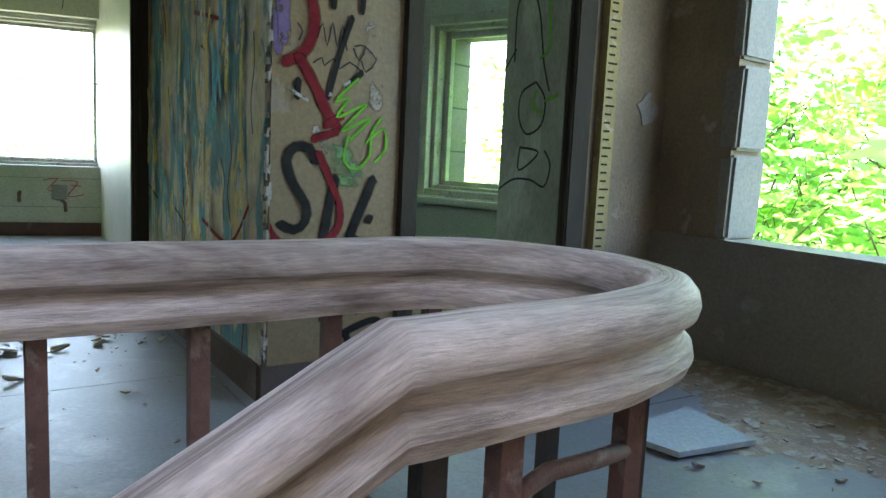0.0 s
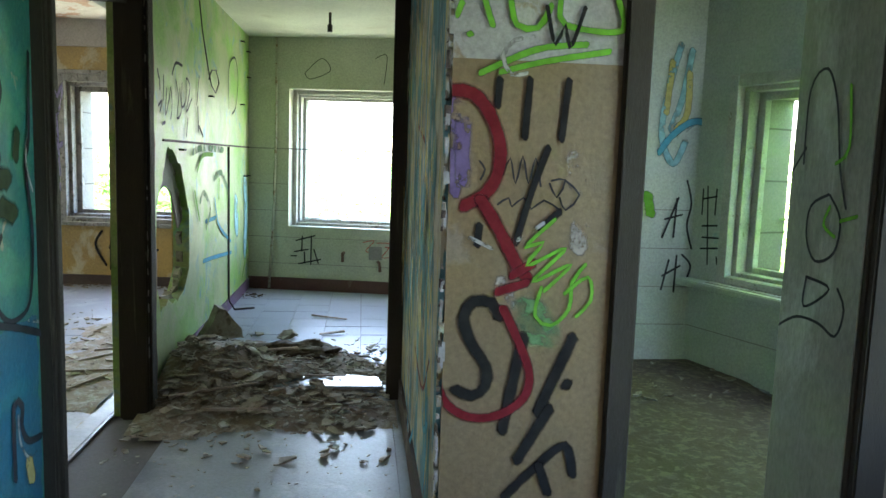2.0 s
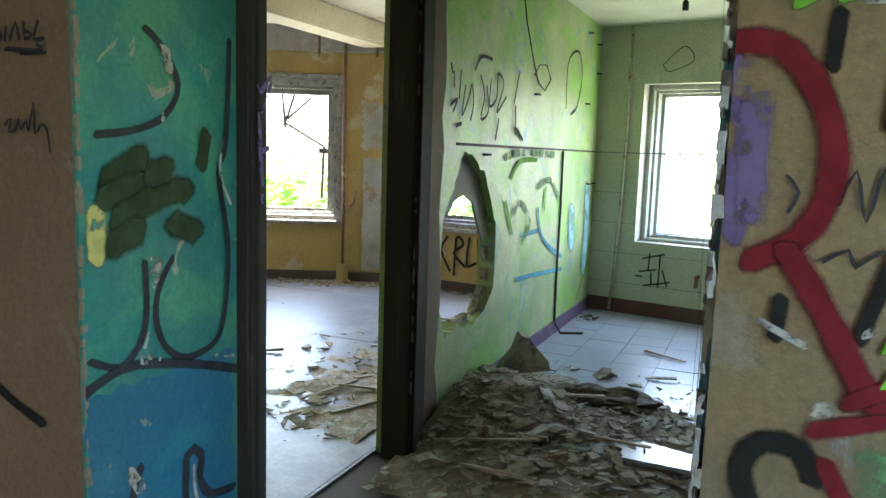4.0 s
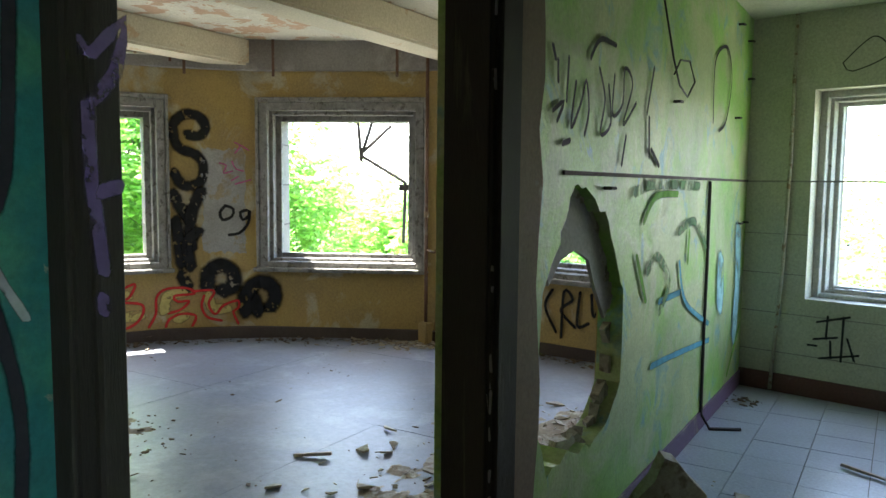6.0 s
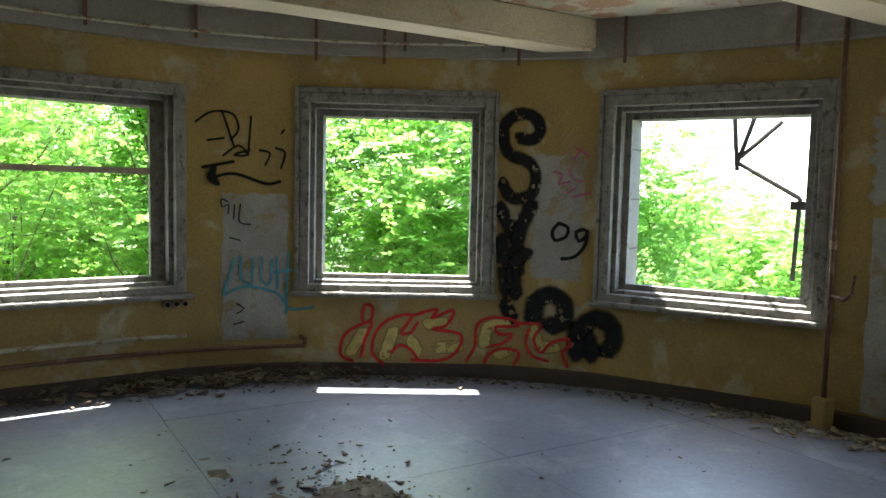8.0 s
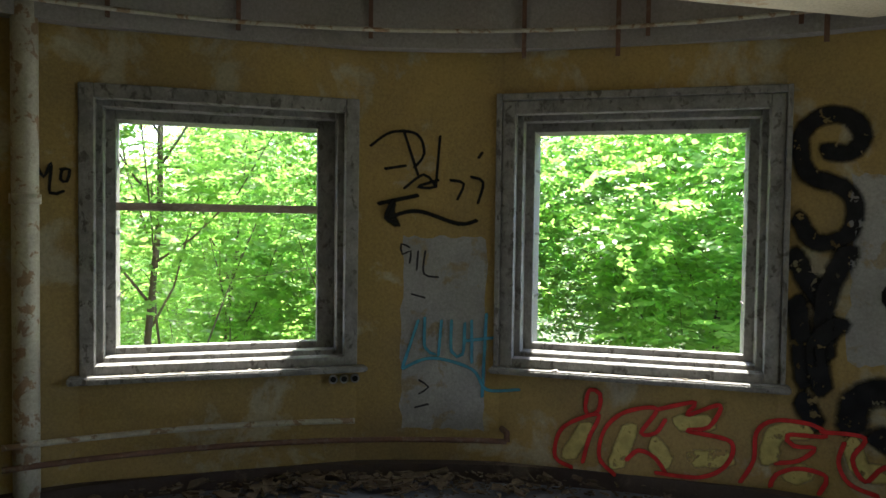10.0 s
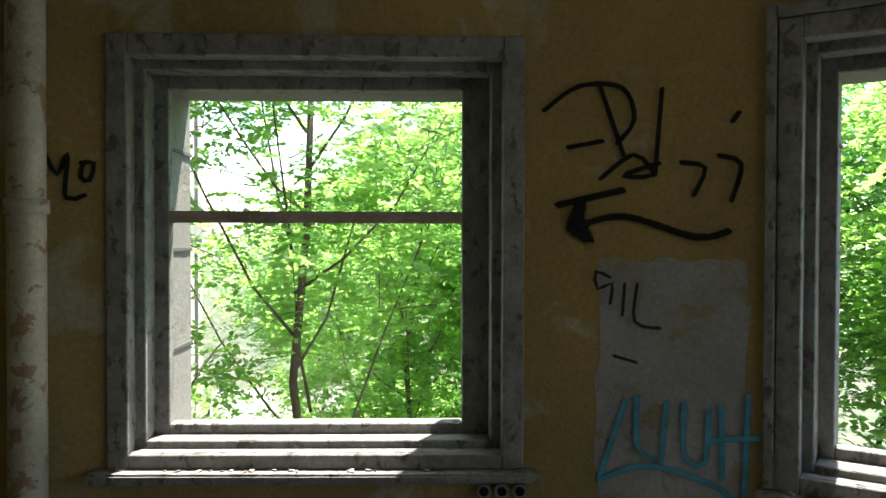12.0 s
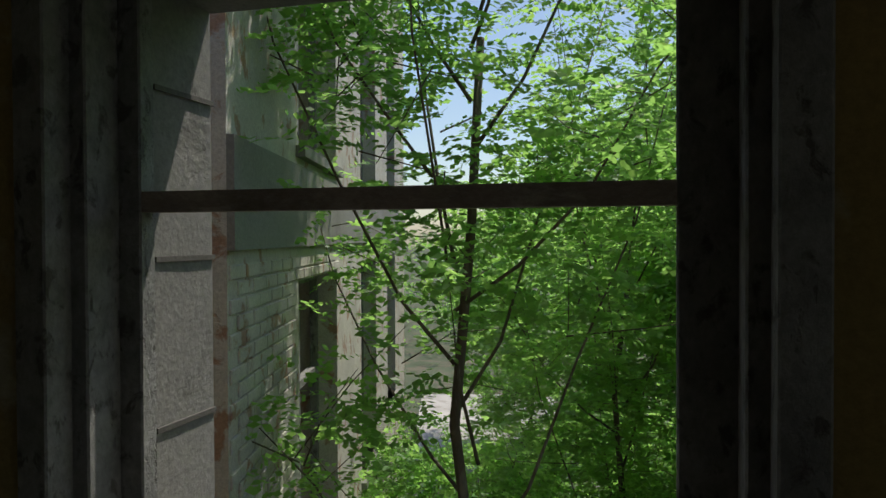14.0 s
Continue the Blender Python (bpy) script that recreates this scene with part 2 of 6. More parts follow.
BARK = surface("tree_bark", (0.13, 0.10, 0.07), (0.2, 0.17, 0.13), (0.5, 0.6), dirty=0.3, scale=8, bump=0.6, stretch=(1, 1, 0.3), seed=131)
GROUND = surface("undergrowth_ground", (0.06, 0.08, 0.03), (0.12, 0.10, 0.06), (0.5, 0.6), dirty=0.3, scale=0.8)
PALEPAVE = surface("pale_dusty_paving", (0.50, 0.46, 0.42), (0.36, 0.33, 0.29), (0.55, 0.65), dirty=0.3, seed=139)
# near-black colour that stands in for the shade inside the wing
ROOMSHADE = surface("painted_room_shade", (0.03, 0.03, 0.03), dirty=0.2, rough=0.6)
SLAB = surface("pale_blue_glossy_sheet", (0.42, 0.50, 0.52), dirty=0.2, rough=0.25, bump=0.05, seed=137)
DEEPTEAL = surface("blue_mural_paint", (0.018, 0.15, 0.24), (0.03, 0.20, 0.26), (0.48, 0.6), third=(0.30, 0.26, 0.2), third_at=(0.66, 0.68), dirty=0.25, scale=2.4, rough=0.5, seed=15)
LEAF = leaf_mat("leaf_green", (0.09, 0.20, 0.04), (0.37, 0.67, 0.16))
LEAF2 = leaf_mat("leaf_dark_green", (0.06, 0.15, 0.035), (0.28, 0.56, 0.15))
RAILWOOD = rail_wood("bleached_handrail_wood")
BLACK = paint("black_spray_paint", (0.012, 0.012, 0.012))
BIGBLACK = paint("flaking_black_paint", (0.012, 0.012, 0.013), 0.7, (0.605, 0.625), 13.0)
MUTED = paint("dull_green_paint", (0.13, 0.24, 0.11), 0.8, (0.42, 0.62), 9.0)
SKYPAINT = paint("pale_blue_paint", (0.25, 0.46, 0.52), 0.7, (0.48, 0.66), 6.0)
RED = paint("red_spray_paint", (0.14, 0.010, 0.016))
BRIGHTRED = paint("bright_red_spray_paint", (0.50, 0.03, 0.03))
LIME = paint("lime_spray_paint", (0.13, 0.34, 0.035))
PURPLE = paint("purple_spray_paint", (0.14, 0.10, 0.21), 0.7, (0.50, 0.60), 11.0)
SCRAPE = paint("scraped_plaster", (0.33, 0.30, 0.26), 0.9, (0.44, 0.56), 12.0)
BLUE = paint("blue_spray_paint", (0.08, 0.30, 0.42))
PINK = paint("pink_spray_paint", (0.45, 0.10, 0.25))
DARKPAINT = paint("dark_line_paint", (0.03, 0.03, 0.035))
LEMON = paint("pale_yellow_fill_paint", (0.48, 0.41, 0.15), 0.8, (0.56, 0.66), 14.0)
WHITEPAINT = paint("white_wall_paint", (0.42, 0.42, 0.40), 0.8, (0.46, 0.58), 16.0)
LILAC = paint("dark_olive_paint", (0.03, 0.045, 0.02))

# ---- shaping helpers ----
# Plan axes: a runs across the corridor, b along it; AB turns (a, b, z) into the world.
AB = pose(0, 0, 0, 0, 0, 33.37)
CA, CB, RAD = -2.13, 4.58, 4.0                 # round room: centre in (a, b), inner radius


def cube(bm, x0, x1, y0, y1, z0, z1, m=None, wob=0.0):
    vs = []
    for z in (z0, z1):
        for x, y in ((x0, y0), (x1, y0), (x1, y1), (x0, y1)):
            p = Vector((x, y, z))
            if wob:
                p += Vector((random.uniform(-wob, wob), random.uniform(-wob, wob), random.uniform(-wob, wob)))
            vs.append(bm.verts.new(m @ p if m else p))
    for f in ((3, 2, 1, 0), (4, 5, 6, 7), (0, 1, 5, 4), (1, 2, 6, 5), (2, 3, 7, 6), (3, 0, 4, 7)):
        bm.faces.new([vs[i] for i in f])
    return vs


def tube(bm, pts, r, sides=8, r2=None):
    """A round bar along points, thinning from r to r2."""
    rings = []
    n = len(pts)
    pts = [Vector(p) for p in pts]
    for i, p in enumerate(pts):
        d = (pts[min(i + 1, n - 1)] - pts[max(i - 1, 0)]).normalized()
        side = d.cross(Vector((0, 0, 1)) if abs(d.z) < 0.95 else Vector((1, 0, 0))).normalized()
        up = side.cross(d)
        rr = r + ((r2 if r2 is not None else r) - r) * i / (n - 1)
        rings.append([bm.verts.new(p + rr * (math.cos(k * math.tau / sides) * side + math.sin(k * math.tau / sides) * up)) for k in range(sides)])
    for a, b in zip(rings, rings[1:]):
        for k in range(sides):
            bm.faces.new((a[k], a[(k + 1) % sides], b[(k + 1) % sides], b[k]))
    bm.faces.new(rings[0][::-1])
    bm.faces.new(rings[-1])


def part(name, bm, material, parent=None, label="", smooth=False, m=None):
    """Links a bmesh as one mesh object, under a thing where a parent is given."""
    if m:
        bm.transform(m)
    bmesh.ops.recalc_face_normals(bm, faces=bm.faces)
    me = bpy.data.meshes.new(name)
    bm.to_mesh(me)
    bm.free()
    me.materials.append(material)
    if smooth:
        me.shade_smooth()
    ob = new(name, me)
    ob.parent = parent
    if label:
        ob["label"] = label
    return ob


def thing(name, label, category, group="", kind="", at=(0, 0, 0)):
    e = new(name)
    e.location = at
    e.empty_display_size = 0.1
    bpy.context.view_layer.update()
    return tagged(e, label, category, group, kind)


def child(name, bm, material, parent, label="", smooth=False, m=None):
    ob = part(name, bm, material, None, label, smooth, m)
    ob.parent = parent
    ob.matrix_parent_inverse = Matrix.Translation(-parent.location) if parent.type == "EMPTY" else Matrix()
    return ob


def structure(name, bm, material, label, category, m=None, smooth=False):
    return tagged(part(name, bm, material, None, "", smooth, m), label, category, "", "structure")


def panel(bm, x0, x1, y0, y1, z0, z1, holes=(), m=None):
    """A wall along x with thickness y0..y1, and rectangular holes (xa, xb, za, zb) cut right through."""
    xs = sorted({x0, x1, *[h[0] for h in holes], *[h[1] for h in holes]})
    for xa, xb in zip(xs, xs[1:]):
        mid = (xa + xb) / 2
        cuts = sorted((h[2], h[3]) for h in holes if h[0] < mid < h[1])
        z = z0
        for za, zb in cuts:
            if za > z:
                cube(bm, xa, xb, y0, y1, z, za, m)
            z = zb
        if z1 > z:
            cube(bm, xa, xb, y0, y1, z, z1, m)


H = 2.68                                      # ceiling height


def along(p, q, z=0.0):
    """A frame whose x runs from p to q in the plan (a, b), y to its left, z up."""
    (a0, b0), (a1, b1) = p, q
    return AB @ pose(a0, b0, z, 0, 0, math.degrees(math.atan2(b1 - b0, a1 - a0)))


def length(p, q):
    return math.hypot(q[0] - p[0], q[1] - p[1])


def at_angle(deg, r=RAD):
    return CA + r * math.cos(radians(deg)), CB + r * math.sin(radians(deg))

TURNED = 33.37
# windows of the round room: heading range from the centre
ROUND_WINDOWS = {"A": (206.9, 227.9), "B": (173.5, 195.0), "C": (139.6, 161.6), "D": (106.0, 127.6)}
SILL, HEAD = 0.66, 2.18

# ---- floors ----
fl = bmesh.new()
cube(fl, -6.3, -0.55, 2.6, 9.0, -0.25, -0.012, AB)
structure("floor_round_room", fl, SCREED, "dark screed under the floor slabs of the round room", "floor")
fl = bmesh.new()
cube(fl, -6.0, 3.6, 0.9, 2.6, -0.25, -0.012, AB)
cube(fl, -0.55, 3.9, 2.6, 9.0, -0.25, -0.012, AB)
cube(fl, 0.72, 3.6, -2.6, 0.9, -0.25, -0.012, AB)
structure("floor_hall", fl, SCREED, "dark screed under the hall floor", "floor")

# ---- round room: curved outer wall ----
wall = bmesh.new()
stops = []
edges = sorted(ROUND_WINDOWS.values())
lo = 101.0
for w0, w1 in edges + [(244.0, None)]:
    n = max(1, round((w0 - lo) / 3.0))
    stops += [(lo + (w0 - lo) * i / n, lo + (w0 - lo) * (i + 1) / n, False) for i in range(n)]
    if w1:
        stops.append((w0, w1, True))
        lo = w1
for d0, d1, opening in stops:
    rows = [(-0.25, SILL), (HEAD, H + 0.1)] if opening else [(-0.25, H + 0.1)]
    p0, p1 = at_angle(d0 - TURNED), at_angle(d1 - TURNED)
    q0, q1 = at_angle(d0 - TURNED, RAD + 0.44), at_angle(d1 - TURNED, RAD + 0.44)
    for z0, z1 in rows:
        vs = [wall.verts.new(AB @ Vector((*p, z))) for z in (z0, z1) for p in (p0, p1, q1, q0)]
        for f in ((3, 2, 1, 0), (4, 5, 6, 7), (0, 1, 5, 4), (1, 2, 6, 5), (2, 3, 7, 6), (3, 0, 4, 7)):
            wall.faces.new([vs[i] for i in f])
bmesh.ops.remove_doubles(wall, verts=wall.verts, dist=0.0005)
structure("wall_round", wall, OCHRE, "curved ochre plaster wall with peeling paint and four windows", "wall")


def window_unit(name, m, w, h, label, bar=0.0, wide_right=0.0, deep=0.44, thin=1.0, wood=WHITEWOOD):
    """An empty wooden window in a thick wall. m: x along the wall, y outwards, z up from the opening's lower corner."""
    win = thing(name, label, "window", "", "structure")

    def ring(bm, inset, wid, y0, y1, extra=0.0, low=0.7):
        x0, x1, z0, z1 = inset, w - inset, inset * 0.8, h - inset
        cube(bm, x0, x0 + wid, y0, y1, z0, z1, m, 0.002)
        cube(bm, x1 - wid - extra, x1, y0, y1, z0, z1, m, 0.002)
        cube(bm, x0 + wid, x1 - wid - extra, y0, y1, z1 - wid, z1, m, 0.002)
        cube(bm, x0 + wid, x1 - wid - extra, y0, y1, z0, z0 + wid * low, m, 0.002)

    for nm, inset, wid, y0, y1, extra in (("casing", 0.0, 0.075, -0.022, 0.05, 0.0), ("lining", 0.06, 0.05, 0.051, 0.15, 0.0),
                                          ("bead", 0.055, 0.018, -0.006, 0.05, 0.0), ("window_frame", 0.095, 0.065, 0.151, 0.205, wide_right)):
        bm = bmesh.new()
        ring(bm, inset * thin, wid * thin, y0, y1, extra)
        bmesh.ops.bevel(bm, geom=bm.edges[:], offset=0.004, segments=1, affect="EDGES")
        child(nm, bm, wood, win)
    bm = bmesh.new()
    ring(bm, 0.0, 0.15 * thin, 0.206, deep - 0.002, 0.0, 0.45)
    child("stone_reveal", bm, MASONRY, win, "grey rendered outer reveal")
    for k in range(1, 4):
        for x in (0.15, w - 0.156):
            bm = bmesh.new()
            cube(bm, x, x + 0.006, 0.21, deep, h * k / 4, h * k / 4 + 0.012, m)
            child("reveal_joint", bm, SCREED, win)
    bm = bmesh.new()
    cube(bm, -0.05, w + 0.05, -0.085, 0.06, -0.035, 0.002, m, 0.003)
    bmesh.ops.bevel(bm, geom=bm.edges[:], offset=0.008, segments=2, affect="EDGES")
    child("window_sill", bm, wood, win, "weathered white wooden sill with flaking paint")
    bm = bmesh.new()
    cube(bm, 0.09, w - 0.09, 0.05, 0.15, 0.03, 0.062, m, 0.003)
    cube(bm, 0.075, w - 0.075, 0.02, 0.05, 0.003, 0.03, m, 0.003)
    child("sill_step", bm, wood, win)
    if bar:
        bm = bmesh.new()
        cube(bm, 0.16, w - 0.16 - wide_right, 0.155, 0.2, bar - 0.022, bar + 0.022, m)
        child("crossbar", bm, OLDWOOD, win, "bare grey crossbar")
    # splinters, putty and peeled flakes on the sill
    bm = bmesh.new()
    for k in range(60):
        x, y = random.uniform(0.05, w - 0.05), random.uniform(-0.06, 0.13)
        z = 0.064 if y > 0.05 else 0.032 if y > 0.02 else 0.004
        s = random.uniform(0.004, 0.018)
        cube(bm, -s, s, -s * 0.5, s * 0.5, -0.001, 0.004, m @ pose(x, y, z, random.uniform(-10, 10), random.uniform(-10, 10), random.uniform(0, 180)))
    tagged(child("paint_flakes", bm, CHIP, win, "loose paint flakes on the sill"), kind="stuff")
    return win


def architrave(win, m, w, h):
    """A flat board round the casing, wider over the head."""
    bm = bmesh.new()
    for x0, x1, z0, z1 in ((-0.034, -0.002, 0.004, h + 0.045), (w + 0.002, w + 0.03, 0.004, h + 0.045), (-0.002, w + 0.002, h + 0.002, h + 0.045)):
        cube(bm, x0, x1, -0.034, 0.03, z0, z1, m, 0.002)
    bmesh.ops.bevel(bm, geom=bm.edges[:], offset=0.005, segments=1, affect="EDGES")
    child("architrave", bm, WHITEWOOD, win, "flat weathered board round the casing")


WINDOW_FRAMES = {}
for key, (d0, d1) in ROUND_WINDOWS.items():
    p, q = at_angle(d1 - TURNED), at_angle(d0 - TURNED)
    WINDOW_FRAMES[key] = (along(p, q, SILL), length(p, q))
    m, w = WINDOW_FRAMES[key]
    label = {"A": "empty wooden window with flaking white frame and one crossbar", "B": "empty wooden window with flaking grey-white frame beside black letters",
             "C": "empty wooden window with grey-white frame next to a rusty pipe", "D": "empty wooden window of the round room behind the broken partition"}[key]
    unit = window_unit("window_" + str("ABCD".index(key) + 1), m, w, HEAD - SILL, label, 0.89 if key == "A" else 0.0, 0.05 if key == "A" else 0.0)
    if key != "A":
        architrave(unit, m, w, HEAD - SILL)

# ---- straight walls; x along the wall, y to its left ----
PART_A = -0.49                                 # corridor face of the wall towards the round room
# wall of the round room beside the stair hall
bm = bmesh.new()
cube(bm, -6.4, -0.503, 2.655, 2.9, -0.25, H + 0.1, AB)
structure("wall_stair_side", bm, BROWN, "brown painted wall between stair hall and round room", "wall")
# inner skin towards the round room
bm = bmesh.new()
cube(bm, -6.0, -0.75, 2.902, 2.93, -0.05, H, AB)
structure("wall_round_room_inner", bm, OCHRE, "ochre plaster inner wall of the round room", "wall")
# teal wall end between pier and door
bm = bmesh.new()
cube(bm, -0.74, PART_A, 2.657, 3.25, -0.05, H, AB)
structure("wall_teal", bm, TEAL, "wall end with a teal and blue mural", "wall")
bm = bmesh.new()
cube(bm, -0.72, PART_A - 0.01, 3.25, 4.9, 2.2, H, AB)
structure("wall_over_door", bm, COVE, "plaster above the doorway into the round room", "wall")

# partition with a ragged hole
P0, P1 = (PART_A, 4.42), (PART_A + 0.015, 8.5)
PM = along(P0, P1)                             # y points to the round room
outline = [(0.0, -0.05), (4.1, -0.05), (4.1, H), (0.0, H)]
hole_pts = []
for x, z in ((0.48, 1.10), (0.58, 1.22), (0.66, 1.33), (0.74, 1.45), (0.82, 1.44), (0.94, 1.40), (1.10, 1.30), (1.22, 1.12), (1.30, 1.02), (1.29, 0.62), (1.18, 0.52),
             (1.00, 0.46), (0.84, 0.45), (0.72, 0.50), (0.54, 0.45), (0.46, 0.62), (0.455, 0.85)):
    if hole_pts:
        x0, z0 = hole_pts[-1]
        for k in (1, 2):
            hole_pts.append((x0 + (x - x0) * k / 3 + random.uniform(-0.018, 0.018), z0 + (z - z0) * k / 3 + random.uniform(-0.018, 0.018)))
    hole_pts.append((x, z))
bm = bmesh.new()
loops = []
for pts in (outline, hole_pts):
    vs = [bm.verts.new((x, 0, z)) for x, z in pts]
    loops += [bm.edges.new((vs[i], vs[(i + 1) % len(vs)])) for i in range(len(vs))]
bmesh.ops.triangle_fill(bm, edges=loops, use_beauty=True)
geo = bmesh.ops.extrude_face_region(bm, geom=bm.faces[:])
for v in [g for g in geo["geom"] if isinstance(g, bmesh.types.BMVert)]:
    v.co.y += 0.11
partition = structure("wall_partition", bm, GREEN, "broken partition wall with green and blue graffiti and a ragged hole", "wall", PM)
bm = bmesh.new()
cube(bm, 1.34, 4.05, 0.112, 0.13, 0.0, H, PM)
structure("wall_partition_back", bm, OCHRE, "ochre plaster on the back of the partition", "wall")
# broken board edge round the hole
bm = bmesh.new()
for i, (x, z) in enumerate(hole_pts):
    x1, z1 = hole_pts[(i + 1) % len(hole_pts)]
    if random.random() < 0.8:
        s = random.uniform(0.02, 0.045)
        mid = ((x + x1) / 2, (z + z1) / 2)
        cube(bm, -s, s, -0.012, 0.02, -s, s, PM @ pose(mid[0], 0.06, mid[1], random.uniform(-20, 20), random.uniform(0, 90), random.uniform(-20, 20)), 0.008)
child("broken_edge", bm, CHIP, partition, "crumbling plaster edge of the hole")
# torn layer that hangs above the hole
bm = bmesh.new()

vs = [bm.verts.new(PM @ Vector((x, y, z))) for y in (0.05, 0.065) for x, z in ((0.60, 1.18), (0.74, 1.44), (0.84, 1.43), (0.96, 1.38), (1.12, 1.27), (1.24, 1.08), (1.29, 0.98), (1.22, 0.90), (1.10, 1.04), (1.02, 1.16), (0.88, 1.21), (0.74, 1.18), (0.64, 1.10))]
k = len(vs) // 2
bm.faces.new(vs[:k])
bm.faces.new(vs[k:][::-1])
for i in range(k):
    bm.faces.new((vs[i], vs[(i + 1) % k], vs[k + (i + 1) % k], vs[k + i]))
child("torn_board", bm, COVE, partition, "grey torn fibreboard layer")

# white room
W0, W1 = (-0.474, 8.44), (1.30, 8.09)
WL = length(W0, W1)
WIN_W = (0.43, 1.76)
bm = bmesh.new()
WMo = along(W0, W1)                            # y outwards
panel(bm, -0.2, WL + 0.3, 0, 0.44, -0.25, H + 0.1, [(WIN_W[0], WIN_W[1], 0.68, 2.11)], WMo)
structure("wall_white_room", bm, CREAM, "pale green and cream painted outer wall with a window", "wall")
bm = bmesh.new()
cube(bm, 1.23, 1.35, 4.7, 8.3, -0.05, H, AB)
structure("wall_white_room_side", bm, CREAM, "pale painted side wall of the small white room", "wall")
window_unit("window_5", WMo @ pose(WIN_W[0], 0.16, 0.68), WIN_W[1] - WIN_W[0], 1.43, "empty white window with deep pale reveal", 0.0, 0.0, 0.28, 0.6, PALEWOOD)

# mural wall and the painted pier
bm = bmesh.new()
cube(bm, 0.968, 1.53, 2.702, 4.66, -0.05, H, AB)
structure("wall_mural", bm, MURAL, "long wall covered in flaking teal, cream and yellow mural paint", "wall")
bm = bmesh.new()
cube(bm, 0.985, 1.53, 2.684, 2.70, 0.14, 1.745, AB)
structure("pier_front", bm, YELLOW, "yellowed painted face of the pier with sprayed letters", "wall")
bm = bmesh.new()
cube(bm, 0.985, 1.53, 2.686, 2.70, 1.745, H, AB)
structure("pier_front_upper", bm, PUTTY, "off-white upper band of the pier", "wall")
bm = bmesh.new()
cube(bm, 0.962, 1.53, 2.676, 2.70, -0.01, 0.14, AB)
cube(bm, 0.950, 0.967, 2.70, 4.6, -0.01, 0.14, AB)
structure("baseboard_pier", bm, DARKSKIRT, "dark painted skirting of the pier", "baseboard")
# room behind, beside the pier
bm = bmesh.new()
cube(bm, 1.36, 1.62, 4.66, 5.6, -0.05, H, AB)
cube(bm, 1.532, 1.66, 2.86, 4.66, -0.05, H, AB)
structure("wall_tiled_side", bm, TILEWALL, "whitish painted side wall of the tiled room", "wall")
bm = bmesh.new()
cube(bm, 1.4, 3.4, 5.53, 5.75, -0.25, H + 0.1, AB)
structure("wall_tiled", bm, TILEWALL, "whitish painted tiled wall with scribbles", "wall")
Q0, Q1 = (3.10, 5.56), (3.47, 4.55)
QM = along(Q0, Q1)
bm = bmesh.new()
panel(bm, -0.05, 2.0, 0, 0.44, -0.25, H + 0.1, [(0.30, 1.45, 0.64, 2.06)], QM)
structure("wall_tiled_window", bm, TILEWALL, "pale tiled outer wall below a window", "wall")
window_unit("window_6", QM @ pose(0.30, 0, 0.64), 1.15, 1.42, "empty window with rough block reveal in the tiled room", wood=PALEWOOD)
bm = bmesh.new()
cube(bm, 0.02, 1.75, -0.13, -0.002, 0.585, 0.635, QM, 0.003)
bmesh.ops.bevel(bm, geom=bm.edges[:], offset=0.008, segments=2, affect="EDGES")
structure("ledge_tiled_room", bm, TILEWALL, "deep pale ledge under the tiled room window", "ledge")
bm = bmesh.new()
cube(bm, 2.42, 2.62, 2.70, 3.17, -0.05, H, AB)
structure("wall_grey", bm, GREYWALL, "grey worn wall end with thin dark scribbles", "wall")
bm = bmesh.new()
cube(bm, 2.46, 3.2, 2.685, 2.86, -0.25, H + 0.1, AB)
cube(bm, 1.61, 2.46, 2.70, 2.84, 2.25, H + 0.1, AB)
cube(bm, 2.622, 3.9, 2.86, 2.98, -0.05, H, AB)
structure("wall_hall_back", bm, BARE, "bare brown plaster wall with patches flaked off", "wall")
# outer wall of the hall, with a wide bare opening
bm = bmesh.new()
RM = along((3.10, 2.685), (3.10, -3.0))        # y outwards
panel(bm, 0.0, 5.7, 0, 0.24, -0.25, H + 0.1, [(0.42, 2.4, 0.62, 2.4)], RM)
bmesh.ops.remove_doubles(bm, verts=bm.verts, dist=0.0005)
structure("wall_hall_outer", bm, BARE, "bare plaster outer wall with a wide window opening", "wall")
bm = bmesh.new()
cube(bm, 0.0, 2.5, -0.03, 0.0, -0.012, 0.60, RM)
cube(bm, 0.0, 2.5, -0.04, 0.2, 0.60, 0.635, RM)
structure("parapet_hall", bm, PARAPET, "stained grey rendered parapet under the hall window", "wall")
for k in range(5):
    bm = bmesh.new()
    cube(bm, 0.36 + random.uniform(-0.02, 0.02), 0.44 + random.uniform(0, 0.03), -0.012, 0.22, 0.64 + k * 0.42, 1.04 + k * 0.42, RM, 0.008)
    bmesh.ops.bevel(bm, geom=bm.edges[:], offset=0.015, segments=2, affect="EDGES")
    tagged(part("reveal_block", bm, MASONRY), "rough grey block in the window reveal", "block", "reveal blocks of the hall window", "structure")

# ---- ceilings ----
bm = bmesh.new()
bmesh.ops.create_circle(bm, cap_ends=True, segments=96, radius=RAD + 0.38, matrix=Matrix.Translation((CA, CB, H + 0.05)))
for co, no in (((-0.55, 0, 0), (1, 0, 0)), ((0, 2.75, 0), (0, -1, 0))):
    bmesh.ops.bisect_plane(bm, geom=bm.verts[:] + bm.edges[:] + bm.faces[:], plane_co=co, plane_no=no, clear_outer=True)
for g in bmesh.ops.extrude_face_region(bm, geom=bm.faces[:])["geom"]:
    if isinstance(g, bmesh.types.BMVert):
        g.co.z += 0.2
bm.transform(AB)
structure("ceiling_round_room", bm, CEIL, "peeling cream ceiling of the round room", "ceiling")
bm = bmesh.new()
